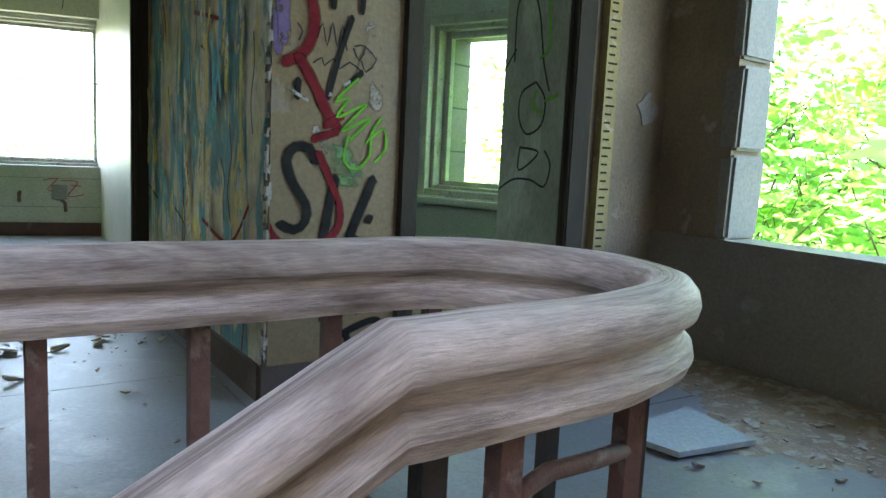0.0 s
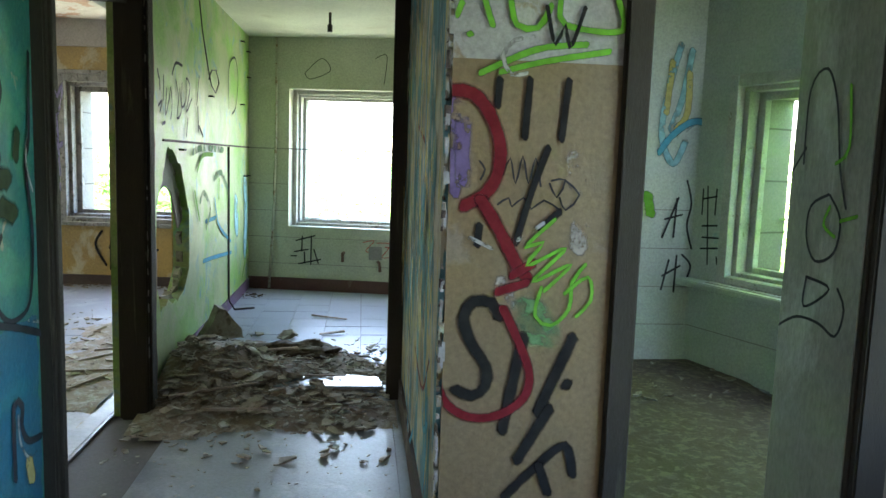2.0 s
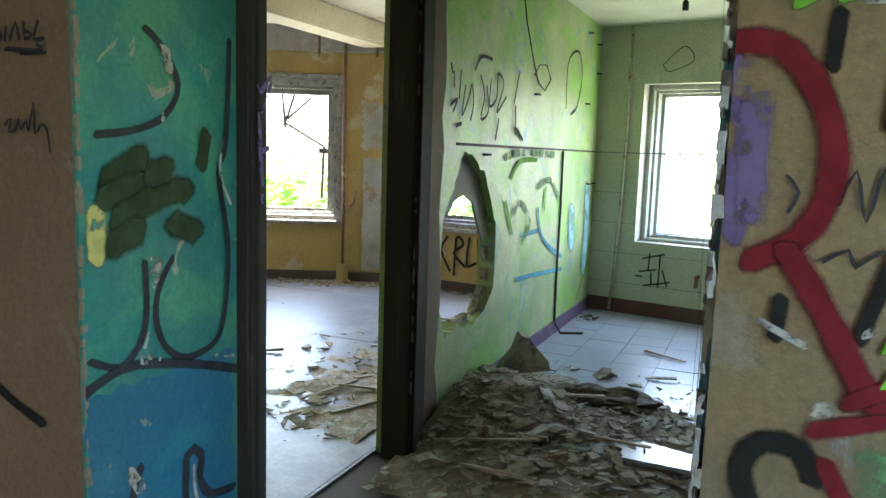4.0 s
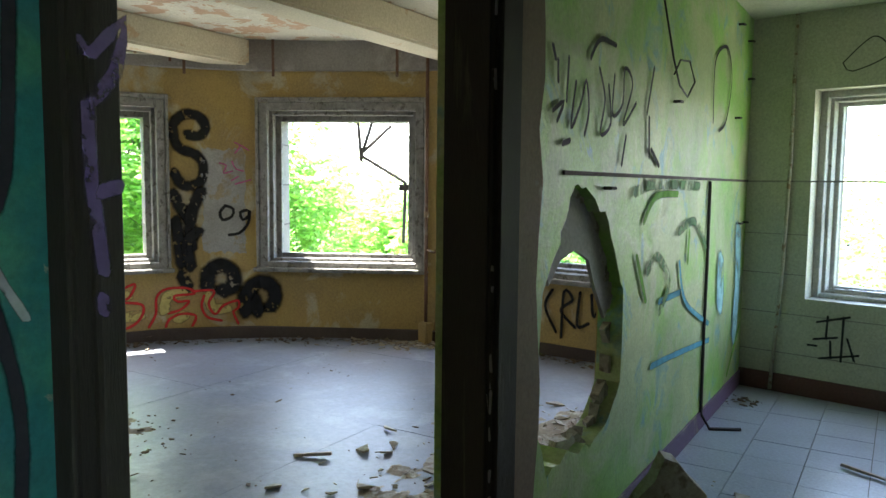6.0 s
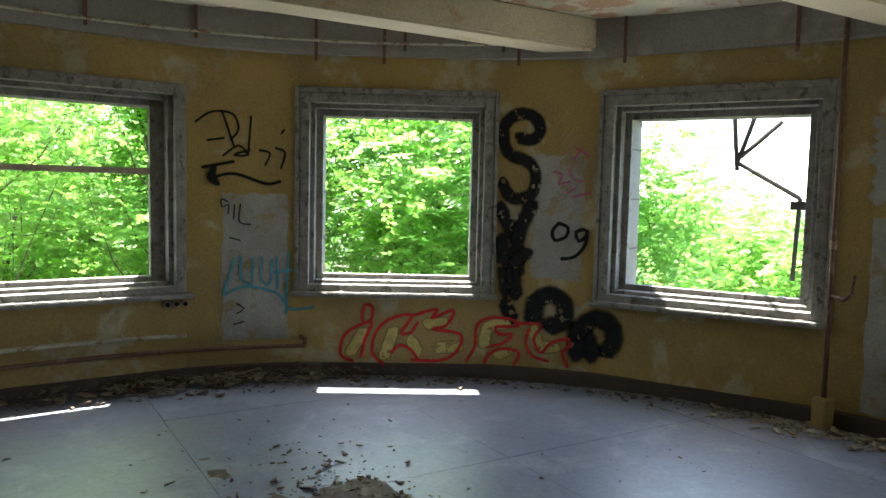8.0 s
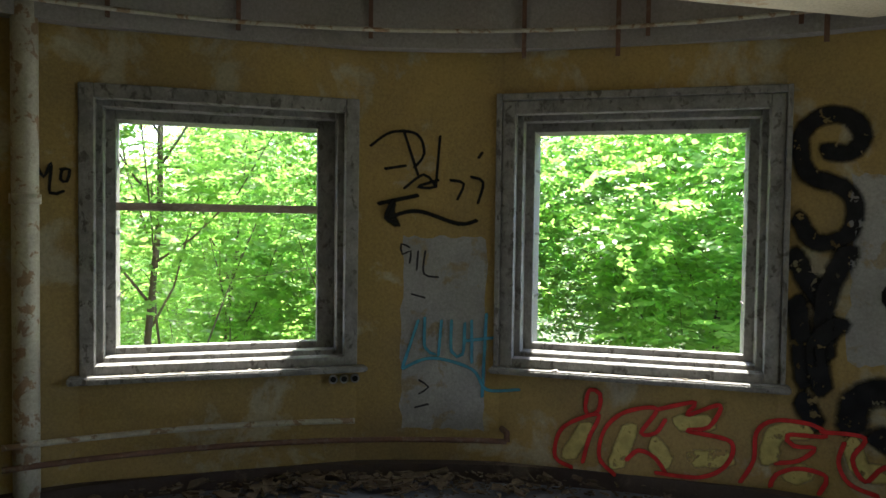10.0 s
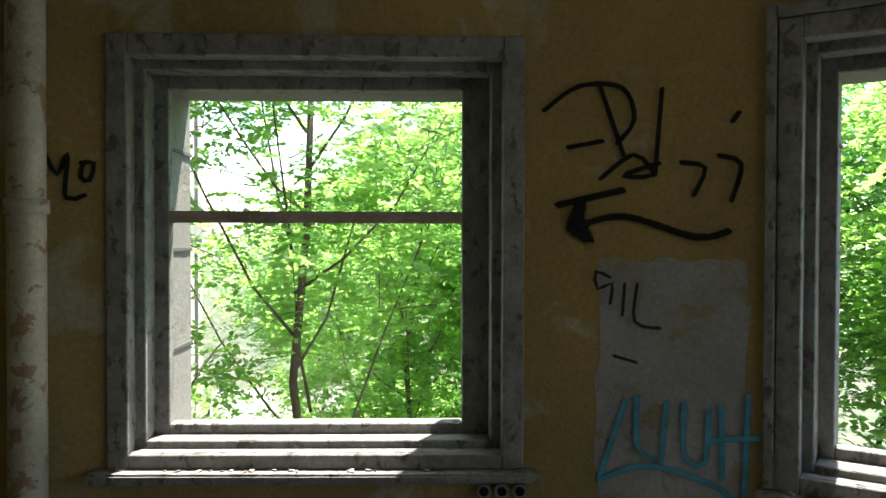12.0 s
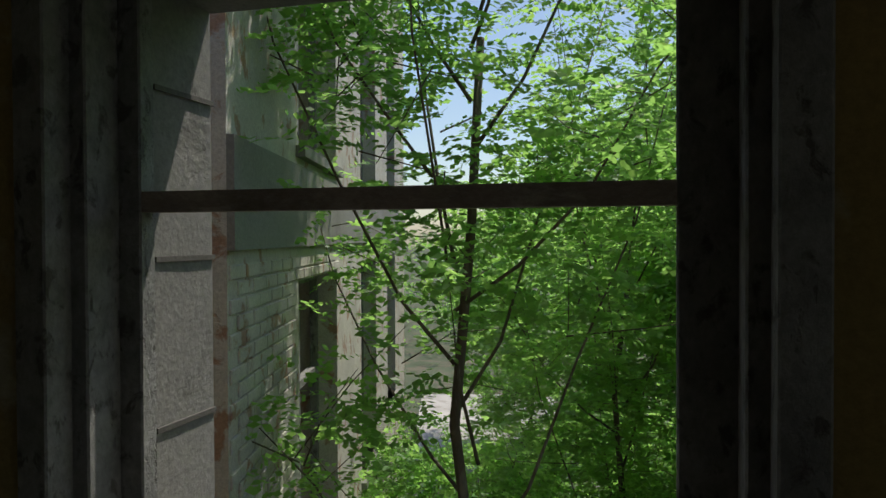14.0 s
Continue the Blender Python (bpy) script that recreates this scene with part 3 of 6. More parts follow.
cube(bm, -0.55, 1.4, 4.6, 8.9, H - 0.05, H + 0.2, AB)
structure("ceiling_white_room", bm, CEILW, "pale yellowish ceiling of the white room", "ceiling")
bm = bmesh.new()
# the gap over the stairs is cut for the added light shaft
cube(bm, -6.4, 3.6, 0.3, 4.6, H + 0.02, H + 0.3, AB)
cube(bm, -6.4, -3.4, -3.2, 0.3, H + 0.02, H + 0.3, AB)
cube(bm, -0.3, 3.6, -3.2, 0.3, H + 0.02, H + 0.3, AB)
cube(bm, -3.4, -0.3, -3.2, -2.6, H + 0.02, H + 0.3, AB)
cube(bm, 1.4, 4.0, 4.6, 6.0, H + 0.02, H + 0.3, AB)
structure("ceiling_hall", bm, COVE, "grey dirty ceiling of the stair hall", "ceiling")
# closing walls behind the camera
bm = bmesh.new()
panel(bm, -6.4, 3.6, -3.2, -3.0, -3.0, H + 0.1, (), AB)
cube(bm, -6.4, -6.2, -3.0, 2.7, -3.0, H + 0.1, AB)
structure("wall_stair_back", bm, BROWN, "brown painted wall behind the stairs", "wall")
bm = bmesh.new()
cube(bm, -6.2, 3.2, -3.0, 3.0, -2.9, -2.7, AB)
structure("floor_lower", bm, SCREED, "dark lower landing under the stairs", "floor")
# unseen shaft, added to bring light down on the handrail and keep sun out
bm = bmesh.new()
cube(bm, -3.6, -3.4, -2.8, 0.5, H + 0.3, H + 3.0, AB)
cube(bm, -0.3, -0.1, -2.8, 0.5, H + 0.3, H + 3.0, AB)
cube(bm, -3.4, -0.3, -2.8, -2.6, H + 0.3, H + 3.0, AB)
cube(bm, -3.4, -0.3, 0.3, 0.5, H + 0.3, H + 3.0, AB)
structure("wall_upper_stairwell", bm, COVE, "added grey walls of an unseen light shaft over the stairs", "wall")
# beams
for a0, a1 in ((-4.90, -4.60), (-2.98, -2.68)):
    bm = bmesh.new()
    top = CB + math.sqrt(RAD ** 2 - (max(a0, a1) - CA) ** 2) - 0.02
    cube(bm, a0, a1, 2.93, min(top, 8.4), 2.50, H + 0.06, AB)
    bmesh.ops.bevel(bm, geom=bm.edges[:], offset=0.02, segments=2, affect="EDGES")
    tagged(part("ceiling_beam", bm, BEAM), "plastered ceiling beam with peeling cream paint", "beam", "beams of the round room", "structure")


def curved_band(bm, r0, r1, z0, z1, d0, d1, step=2.0):
    n = max(2, int((d1 - d0) / step))
    prev = None
    for i in range(n + 1):
        d = d0 + (d1 - d0) * i / n - TURNED
        ring = [bm.verts.new(AB @ Vector((*at_angle(d, r), z))) for r, z in ((r0, z0), (r1, z0), (r1, z1), (r0, z1))]
        if prev:
            for k in range(4):
                bm.faces.new((prev[k], prev[(k + 1) % 4], ring[(k + 1) % 4], ring[k]))
        else:
            bm.faces.new(ring[::-1])
        prev = ring
    bm.faces.new(prev)


# grey cove band under the ceiling (stands off the flat window bays)
bm = bmesh.new()
curved_band(bm, RAD - 0.10, RAD + 0.05, 2.46, H + 0.06, 101.5, 240)
structure("trim_cove", bm, COVE, "grey bare plaster band under the ceiling", "trim", None, False)
bm = bmesh.new()
curved_band(bm, RAD - 0.075, RAD + 0.02, -0.012, 0.1, 101.5, 240)
structure("baseboard_round_room", bm, DARKSKIRT, "dark dirty skirting along the curved wall", "baseboard")
bm = bmesh.new()
cube(bm, 0.0, WL, -0.018, 0.0, 0.0, 0.13, WMo)
structure("baseboard_white_room", bm, REDSKIRT, "dark red skirting of the white room", "baseboard")
bm = bmesh.new()
cube(bm, 1.3, 4.0, -0.012, 0.0, 0.0, 0.11, PM)
structure("baseboard_partition", bm, PURPLESKIRT, "purple painted skirting of the partition", "baseboard")


# ---- door frames ----
def frame_post(name, a0, a1, b0, b1, z1, label):
    post = thing(name, label, "door frame", "", "structure")
    bm = bmesh.new()
    cube(bm, a0, a1, b0, b1, -0.012, z1, AB)
    bmesh.ops.bevel(bm, geom=bm.edges[:], offset=0.008, segments=2, affect="EDGES")
    child("jamb", bm, DARKWOOD, post)
    for da in (-0.012, 0.0):
        bm = bmesh.new()
        x = a0 if da else a1
        cube(bm, x - 0.014, x + 0.014, b0 + 0.03, b0 + 0.075, -0.012, z1, AB)
        bmesh.ops.bevel(bm, geom=bm.edges[:], offset=0.005, segments=1, affect="EDGES")
        child("moulding", bm, DARKWOOD, post)
    return post


frame_post("door_frame", -0.70, -0.44, 3.25, 3.325, 2.2, "dark weathered wooden door jamb with purple spray paint")
frame_post("door_frame", -0.545, -0.40, 4.36, 4.54, H, "dark weathered wooden post at the end of the partition")
frame_post("door_frame", 0.895, 1.0, 4.66, 4.80, H, "dark wooden jamb at the end of the mural wall")
frame_post("door_frame", 1.53, 1.615, 2.66, 2.88, 2.3, "dark grey wooden door jamb beside the painted pier")
frame_post("door_frame", 2.44, 2.56, 2.655, 2.70, 2.3, "dark brown wooden door jamb at the grey wall")
bm = bmesh.new()
cube(bm, -0.66, -0.48, 3.35, 4.36, 2.16, 2.24, AB)
structure("door_head", bm, DARKWOOD, "dark wooden head of the doorway into the round room", "door frame")
bm = bmesh.new()
cube(bm, -0.46, 0.895, 4.68, 4.78, 2.42, H, AB)
structure("door_head_white_room", bm, DARKWOOD, "dark wooden head over the white room doorway", "door frame")

# ---- stair, rail ----
stair = thing("stair", "worn grey stair flight rising to the landing", "stairs", "", "structure")
for k in range(1, 10):
    bm = bmesh.new()
    cube(bm, 0.72 - 0.27 * k, 0.72 - 0.27 * (k - 1) + 0.02, -1.0, 0.43, -0.17 * k - 0.16, -0.17 * k, AB)
    bmesh.ops.bevel(bm, geom=bm.edges[:], offset=0.01, segments=1, affect="EDGES")
    child("step", bm, HALLFLOOR, stair)

RAIL = [(-2.2, 0.95), (-0.6, 0.93), (0.0, 0.915), (0.31, 0.905), (0.55, 0.90), (0.66, 0.83), (0.71, 0.72), (0.70, 0.60), (0.63, 0.52), (0.52, 0.478), (0.40, 0.462), (0.30, 0.456), (0.26, 0.455)]
rail_pts = [Vector((a, b, 0.82)) for a, b in RAIL]
smooth_pts = []
for i in range(len(rail_pts) - 1):
    p0, p1, p2, p3 = rail_pts[max(i - 1, 0)], rail_pts[i], rail_pts[i + 1], rail_pts[min(i + 2, len(rail_pts) - 1)]
    for k in range(6):
        t = k / 6
        smooth_pts.append(0.5 * ((2 * p1) + (p2 - p0) * t + (2 * p0 - 5 * p1 + 4 * p2 - p3) * t * t + (3 * p1 - p0 - 3 * p2 + p3) * t ** 3))
smooth_pts.append(rail_pts[-1])
slope = 0.54
for d in (0.05, 0.12, 0.2, 0.3, 0.42, 0.55, 0.8, 1.6, 2.4):
    smooth_pts.append(Vector((0.26 - d, 0.455, 0.82 - slope * d)))
railing = thing("stair_railing", "weathered wooden handrail on flaking iron balusters round the stairwell", "railing", at=tuple(AB @ Vector((0.3, 0.9, 0))))
HALF = [(0.012, 0.043), (0.025, 0.038), (0.034, 0.027), (0.038, 0.012), (0.035, -0.002), (0.023, -0.008), (0.019, -0.016), (0.021, -0.027), (0.031, -0.036), (0.034, -0.050), (0.029, -0.066)]
PROFILE = HALF + [(-x, z) for x, z in HALF[::-1]]
HARD = {4, 6, 8, 9, 10, 11, 12, 13, 15, 17}
bm = bmesh.new()
grain = bm.loops.layers.uv.new("grain")
prev, run, mark = None, 0.0, {}
for i, p in enumerate(smooth_pts):
    before, after = smooth_pts[max(i - 1, 0)], smooth_pts[min(i + 1, len(smooth_pts) - 1)]
    d = after - before
    d.z = 0
    d.normalize()
    run += (p - before).length
    side = Vector((d.y, -d.x, 0))
    ring = []
    for k, (x, z) in enumerate(PROFILE):
        wear = noise.noise(Vector((p.x * 9, p.y * 9, p.z * 9 + k * 0.7))) * 0.0016
        v = bm.verts.new(p + side * (x * 0.9 + wear) + Vector((0, 0, z * 0.9 + 0.002 + wear)))
        mark[v] = (run, k * 0.012)
        ring.append(v)
    if prev:
        for k in range(len(ring)):
            f = bm.faces.new((prev[k], prev[(k + 1) % len(ring)], ring[(k + 1) % len(ring)], ring[k]))
            for lp in f.loops:
                lp[grain].uv = mark[lp.vert]
    else:
        bm.faces.new(ring[::-1])
    for k in range(len(ring)):
        edge = bm.edges.get((prev[k], ring[k])) if prev else None
        if edge and k in HARD:
            edge.smooth = False
        if i == len(smooth_pts) - 10:
            bm.edges.get((ring[k], ring[(k + 1) % len(ring)])).smooth = False
    prev = ring
bm.faces.new(prev)
child("handrail", bm, RAILWOOD, railing, "bleached worn wooden handrail", True, AB)


def baluster(a, b, top, foot, mat, collar=False):
    bm = bmesh.new()
    cube(bm, a - 0.011, a + 0.011, b - 0.011, b + 0.011, foot, top, AB, 0.001)
    ob = child("baluster", bm, mat, railing)
    if collar:
        bm = bmesh.new()
        cube(bm, a - 0.017, a + 0.017, b - 0.017, b + 0.017, top - 0.13, top - 0.10, AB)
        bmesh.ops.bevel(bm, geom=bm.edges[:], offset=0.005, segments=1, affect="EDGES")
        child("collar", bm, mat, ob)


for a in (-1.6, -1.3, -1.0, -0.72, -0.45, -0.25, -0.09, 0.071, 0.247, 0.422, 0.58):
    baluster(a, 0.925 - 0.02 * (a + 0.5) / 1.0, 0.76, -0.2, IRON)
for a, b, mt, col in ((0.692, 0.76, BLACKIRON, False), (0.585, 0.515, BLACKIRON, False), (0.563, 0.50, IRON, False), (0.371, 0.458, IRON, False), (0.298, 0.458, BLACKIRON, True)):
    baluster(a, b, 0.76, -0.3, mt, col)
for d in (0.06, 0.16, 0.34, 0.6, 0.9):
    baluster(0.30 - d, 0.455, 0.76 - slope * d, -0.5 - slope * d, IRON)
bm = bmesh.new()
tube(bm, [AB @ Vector(p) for p in ((0.555, 0.497, 0.695), (0.50, 0.482, 0.70), (0.43, 0.468, 0.708), (0.395, 0.462, 0.70), (0.385, 0.46, 0.66), (0.384, 0.46, 0.40))], 0.009, 8)
child("scroll", bm, IRON, railing, "", True)

# lamps that stand in for the daylight of each window
for key in "ABCD":
    m, w = WINDOW_FRAMES[key]
    sky_lamp(m @ pose(w / 2, -0.03, 0.78, -90, 0, 0), w - 0.34, 1.2, 1.5)
sky_lamp(WMo @ pose((WIN_W[0] + WIN_W[1]) / 2, 0.10, 1.4, -90, 0, 0), 1.05, 1.2, 0.9)
sky_lamp(QM @ pose(0.87, -0.03, 1.35, -90, 0, 0), 0.8, 1.1, 0.15)
sky_lamp(RM @ pose(1.4, 0.0, 1.5, -90, 0, 0), 1.9, 1.7, 0.3)
# added lamp in the unseen shaft, only to brighten the handrail
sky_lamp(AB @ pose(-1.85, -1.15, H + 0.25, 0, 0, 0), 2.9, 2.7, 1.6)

# ---- outside ----
bm = bmesh.new()
bmesh.ops.create_grid(bm, x_segments=60, y_segments=60, size=400)
for v in bm.verts:
    r = v.co.length
    v.co.z = -4.2 + (noise.noise(v.co * 0.05) * 0.5 if r < 200 else 0)
structure("ground", bm, GROUND, "shaded undergrowth ground outside the building", "ground")


def leaf_cloud(name, spots, rng, size, per, mat, parent):
    """Feathery leaves: at each spot a short stalk with pairs of leaflets, all in one mesh."""
    n = len(spots)
    way = rng.normal(size=(n, 3))
    way[:, 2] = way[:, 2] * 0.35 - 0.25
    way /= np.linalg.norm(way, axis=1)[:, None]
    side = np.cross(way, [0, 0, 1.0])
    side /= np.linalg.norm(side, axis=1)[:, None] + 1e-9
    k = np.arange(per)
    along_stalk = (k // 2 + 1) / (per / 2) * size * 4.5
    sign = np.where(k % 2 == 0, 1.0, -1.0)
    base = spots[:, None, :] + way[:, None, :] * along_stalk[None, :, None]
    out = side[:, None, :] * sign[None, :, None] + way[:, None, :] * 0.35 + rng.normal(size=(n, per, 3)) * 0.25
    out /= np.linalg.norm(out, axis=2)[:, :, None]
    wide = np.cross(out, side[:, None, :] * 0.2 + np.array([0, 0, 0.8]) + rng.normal(size=(n, 1, 3)) * 0.7)
    wide /= np.linalg.norm(wide, axis=2)[:, :, None] + 1e-9
    ln = size * rng.uniform(0.7, 1.3, size=(n, per, 1))
    quad = np.stack([base, base + out * ln * 0.5 + wide * ln * 0.28, base + out * ln, base + out * ln * 0.5 - wide * ln * 0.28], axis=2).reshape(-1, 3)
    me = bpy.data.meshes.new(name)
    me.from_pydata(quad.tolist(), [], np.arange(len(quad)).reshape(-1, 4).tolist())
    me.materials.append(mat)
    ob = new(name, me)
    ob.parent = parent
    return tagged(ob, kind="stuff")


def tree(seed, height, spread, fronds, size, mat, label, low=0.25, fork=0.55):
    """A young tree, its foot at the origin: a tapered trunk, forking limbs and a crown of feathery leaves."""
    rng = np.random.default_rng(seed)
    t = thing("tree", label, "tree", "trees round the building")
    bm = bmesh.new()
    trunk = [Vector((rng.normal() * 0.05 * i, rng.normal() * 0.05 * i, height * fork * i / 6)) for i in range(7)]
    tube(bm, trunk, 0.0026 * height * (1 + spread * 0.4) + 0.006, 8, 0.0013 * height * (1 + spread * 0.4) + 0.006)
    child("trunk", bm, BARK, t, "", True)
    bm = bmesh.new()
    ends = []
    for i in range(13):
        z = height * (low + (fork + 0.02 - low) * i / 12)
        ang = i * 2.4 + rng.normal() * 0.3
        reach = spread * rng.uniform(0.6, 1.0) * (1.0 if i < 10 else 0.6)
        rise = height * rng.uniform(0.12, 0.42)
        p0 = Vector((trunk[min(6, int(z / (height * fork) * 6))].x, trunk[min(6, int(z / (height * fork) * 6))].y, z))
        pts = [p0 + Vector((math.cos(ang) * reach * s, math.sin(ang) * reach * s, rise * s ** 1.4)) + Vector(rng.normal(size=3) * 0.06 * s) for s in (0, 0.25, 0.5, 0.75, 1.0)]
        tube(bm, pts, 0.0011 * height + 0.004, 6, 0.003)
        for j in range(7):
            s = rng.uniform(0.3, 1.0)
            q0 = p0.lerp(pts[-1], s)
            q1 = q0 + Vector(rng.normal(size=3) * (0.22 * spread)) + Vector((0, 0, 0.1 * spread))
            tube(bm, [q0, q0.lerp(q1, 0.5) + Vector(rng.normal(size=3) * 0.04), q1], 0.005, 4, 0.002)
            ends += [(q0, q1)]
    child("branch_work", bm, BARK, t, "", True)
    spots = np.zeros((fronds, 3))
    pick = rng.integers(0, len(ends), fronds)
    for i in range(fronds):
        q0, q1 = ends[pick[i]]
        s = rng.uniform(0.1, 1.15)
        spots[i] = q0.lerp(q1, s)[:]
    spots += rng.normal(size=spots.shape) * 0.11 * spread
    leaf_cloud("crown", spots, rng, size, 14, mat, t)
    return t


GROUND_Z = -4.2
slim = tree(1, 8.6, 1.7, 2100, 0.058, LEAF, "slender young tree with feathery light green leaves", 0.40, 0.80)
slim.location = (-9.47, -2.08, GROUND_Z)
bushy = tree(2, 9.0, 2.6, 3600, 0.10, LEAF, "dense broad tree with bright green feathery leaves", 0.25, 0.62)
bushy.location = (-14.2, 2.9, GROUND_Z + 0.2)
dark = tree(3, 9.5, 3.0, 3300, 0.105, LEAF2, "tall broad tree with dark green leaves", 0.22, 0.62)
dark.location = (-20.5, -5.6, GROUND_Z - 0.6)
CX, CY = -4.30, 2.65
for src, heading, r, dz, turn in ((bushy, 170, 12.0, -0.2, 70), (bushy, 202, 10.6, 0.2, 130), (dark, 188, 13.5, 0.2, 310), (dark, 200, 17.0, 0.6, 160), (bushy, 215, 17.0, 0.4, 33), (bushy, 212, 15.5, -2.4, 200), (bushy, 224, 21.0, -1.0, 20),
                                  (bushy, 150, 17.0, -3.0, 60), (dark, 140, 19.0, -3.4, 110), (bushy, 158, 18.5, -2.8, 190), (dark, 131, 18.0, -3.4, 250),
                                  (bushy, 146, 24.0, -3.0, 10), (dark, 160, 25.0, -2.4, 80), (bushy, 134, 26.0, -3.0, 150), 
                                  (slim, 206, 9.6, -0.2, 70), (slim, 216, 10.4, -1.6, 210)):
    copy_thing(src, pose(CX + r * math.cos(radians(heading)), CY + r * math.sin(radians(heading)), GROUND_Z + dz, 0, 0, turn))
shrub = tree(7, 3.6, 1.3, 1700, 0.055, LEAF, "low bushy young growth with small green leaves", 0.10, 0.7)
shrub.location = (-10.9, -3.4, GROUND_Z)
for x, y, dz, turn in ((-12.2, -4.6, 0.6, 80), (-11.6, -6.0, 0.4, 160), (-13.6, -3.4, 0.9, 230), (-14.8, -5.8, 0.5, 300), (-12.6, -2.0, 0.4, 20), (-15.6, -8.2, 0.5, 130), (-10.2, -4.3, 0.3, 200)):
    copy_thing(shrub, pose(x, y, GROUND_Z + dz - 0.4, 0, 0, turn))
# trees before the hall window and the tiled room
broad = tree(5, 8.2, 2.0, 430, 0.125, LEAF, "young maple-like tree with large bright leaves", 0.3, 0.66)
broad.location = tuple(AB @ Vector((6.6, 2.6, GROUND_Z)))
for a, b, dz, turn in ((6.3, 5.2, 0.0, 120), (7.6, 4.0, -0.5, 200), (8.6, 1.2, -1.2, 300), (7.2, 7.4, -0.9, 20), (5.4, 5.6, 0.0, 160), (6.0, 4.6, 0.6, 250)):
    q = AB @ Vector((a, b, GROUND_Z + dz))
    copy_thing(broad, pose(q.x, q.y, q.z, 0, 0, turn))
# far woods all round, too small to count
rng = np.random.default_rng(9)
far = []
for i in range(520):
    h, r = rng.uniform(0, math.tau), rng.uniform(38, 75)
    c = np.array([CX + r * math.cos(h), CY + r * math.sin(h), rng.uniform(-3.5, 1.0)])
    far.append(c + rng.normal(size=(60, 3)) * np.array([2.2, 2.2, 1.6]))
woods = leaf_cloud("far_woods", np.concatenate(far), rng, 0.30, 6, LEAF, None)
tagged(woods, "distant green wood behind the near trees", "woods", "", "stuff")

# neighbouring wing with windows, seen through the first window
F0, F1 = Vector((-7.95, -1.75, 0)), Vector((-15.4, -11.4, 0))
FM = Matrix.Translation(F0) @ pose(0, 0, 0, 0, 0, math.degrees(math.atan2(F1.y - F0.y, F1.x - F0.x)))
FL = (F1 - F0).length
facade = thing("building_wing", "wing of the derelict building with whitewashed brick and empty windows", "building", at=tuple(F0))
holes = [(x, x + 1.6, z, z + 2.35) for x in (1.5, 4.8, 8.1) for z in (-1.15, 2.05)]
bm = bmesh.new()
panel(bm, 0, FL, 0.0, 0.4, GROUND_Z, 6.4, holes, FM)
bmesh.ops.remove_doubles(bm, verts=bm.verts, dist=0.0005)
child("wall", bm, BRICK, facade, "whitewashed brick wall")
bm = bmesh.new()
cube(bm, -0.1, FL + 0.1, -0.3, 4.0, 6.4, 6.6, FM)
child("roof", bm, DARKSKIRT, facade, "flat dark roof edge")
for x0, x1, z0, z1 in holes:
    w = None
    for q in ((x0, x0 + 0.07, z0, z1), (x1 - 0.07, x1, z0, z1), (x0 + 0.07, x1 - 0.07, z1 - 0.07, z1), (x0 + 0.07, x1 - 0.07, z0, z0 + 0.07), (x0 + 0.77, x0 + 0.83, z0 + 0.07, z1 - 0.07), (x0 + 0.07, x1 - 0.07, z0 + 1.5, z0 + 1.56)):
        bm = bmesh.new()
        cube(bm, q[0], q[1], 0.16, 0.22, q[2], q[3], FM)
        if w:
            child("frame_bar", bm, WHITEWOOD, w)
        else:
            w = child("window", bm, WHITEWOOD, facade, "weathered window frame")
    bm = bmesh.new()
    cube(bm, x0 - 0.05, x1 + 0.05, -0.06, 0.16, z0 - 0.07, z0, FM)
    child("sill", bm, MASONRY, w)
    # solid sheet behind the empty window: the room's shade as a dark colour
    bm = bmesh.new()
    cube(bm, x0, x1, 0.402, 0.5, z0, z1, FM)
    child("room_shade_sheet", bm, ROOMSHADE, facade)
bm = bmesh.new()
cube(bm, 0, FL, -0.035, 0.0, 1.42, 1.92, FM)
child("string_course", bm, MASONRY, facade, "pale rendered band between the storeys")


bm = bmesh.new()
cube(bm, -1.0, FL + 9.0, -4.2, -0.02, GROUND_Z - 0.3, GROUND_Z + 0.55, FM)
structure("pavement_wing", bm, PALEPAVE, "pale sunlit paving along the foot of the wing", "pavement")

# ---- graffiti: flat strokes of paint on the walls ----
PLANES = {"pier": ((0.985, 2.684), (1.53, 2.684), (0, -1)), "partition": ((-0.49, 4.42), (-0.475, 8.5), (1, 0)), "white": ((-0.474, 8.44), (1.30, 8.09), (-0.19, -0.98)),
          "grey": ((2.42, 3.17), (2.42, 2.70), (-1, 0)), "teal": ((-0.49, 2.655), (-0.49, 3.25), (1, 0)), "brown": ((-1.6, 2.655), (-0.503, 2.655), (0, -1)),
          "tiled": ((1.66, 5.53), (3.1, 5.53), (0, -1)), "mural": ((0.968, 4.66), (0.968, 2.70), (-1, 0)), "jambside": ((-0.426, 3.25), (-0.426, 3.325), (1, 0)), "tiledwin": ((3.10, 5.56), (3.47, 4.55), (-0.94, -0.34))}
LIMITS = {"teal": (0.0, 0.59), "pier": (0.0, 0.545), "grey": (0.01, 0.46), "mural": (0.0, 1.95), "jambside": (0.0, 0.075)}


def on_round(heading, z, lift=0.006):
    r = RAD
    for d0, d1 in ROUND_WINDOWS.values():
        if d0 < heading < d1:
            r = RAD * math.cos(radians((d1 - d0) / 2)) / math.cos(radians(heading - (d0 + d1) / 2))
    return AB @ Vector((*at_angle(heading - TURNED, r - lift), z))


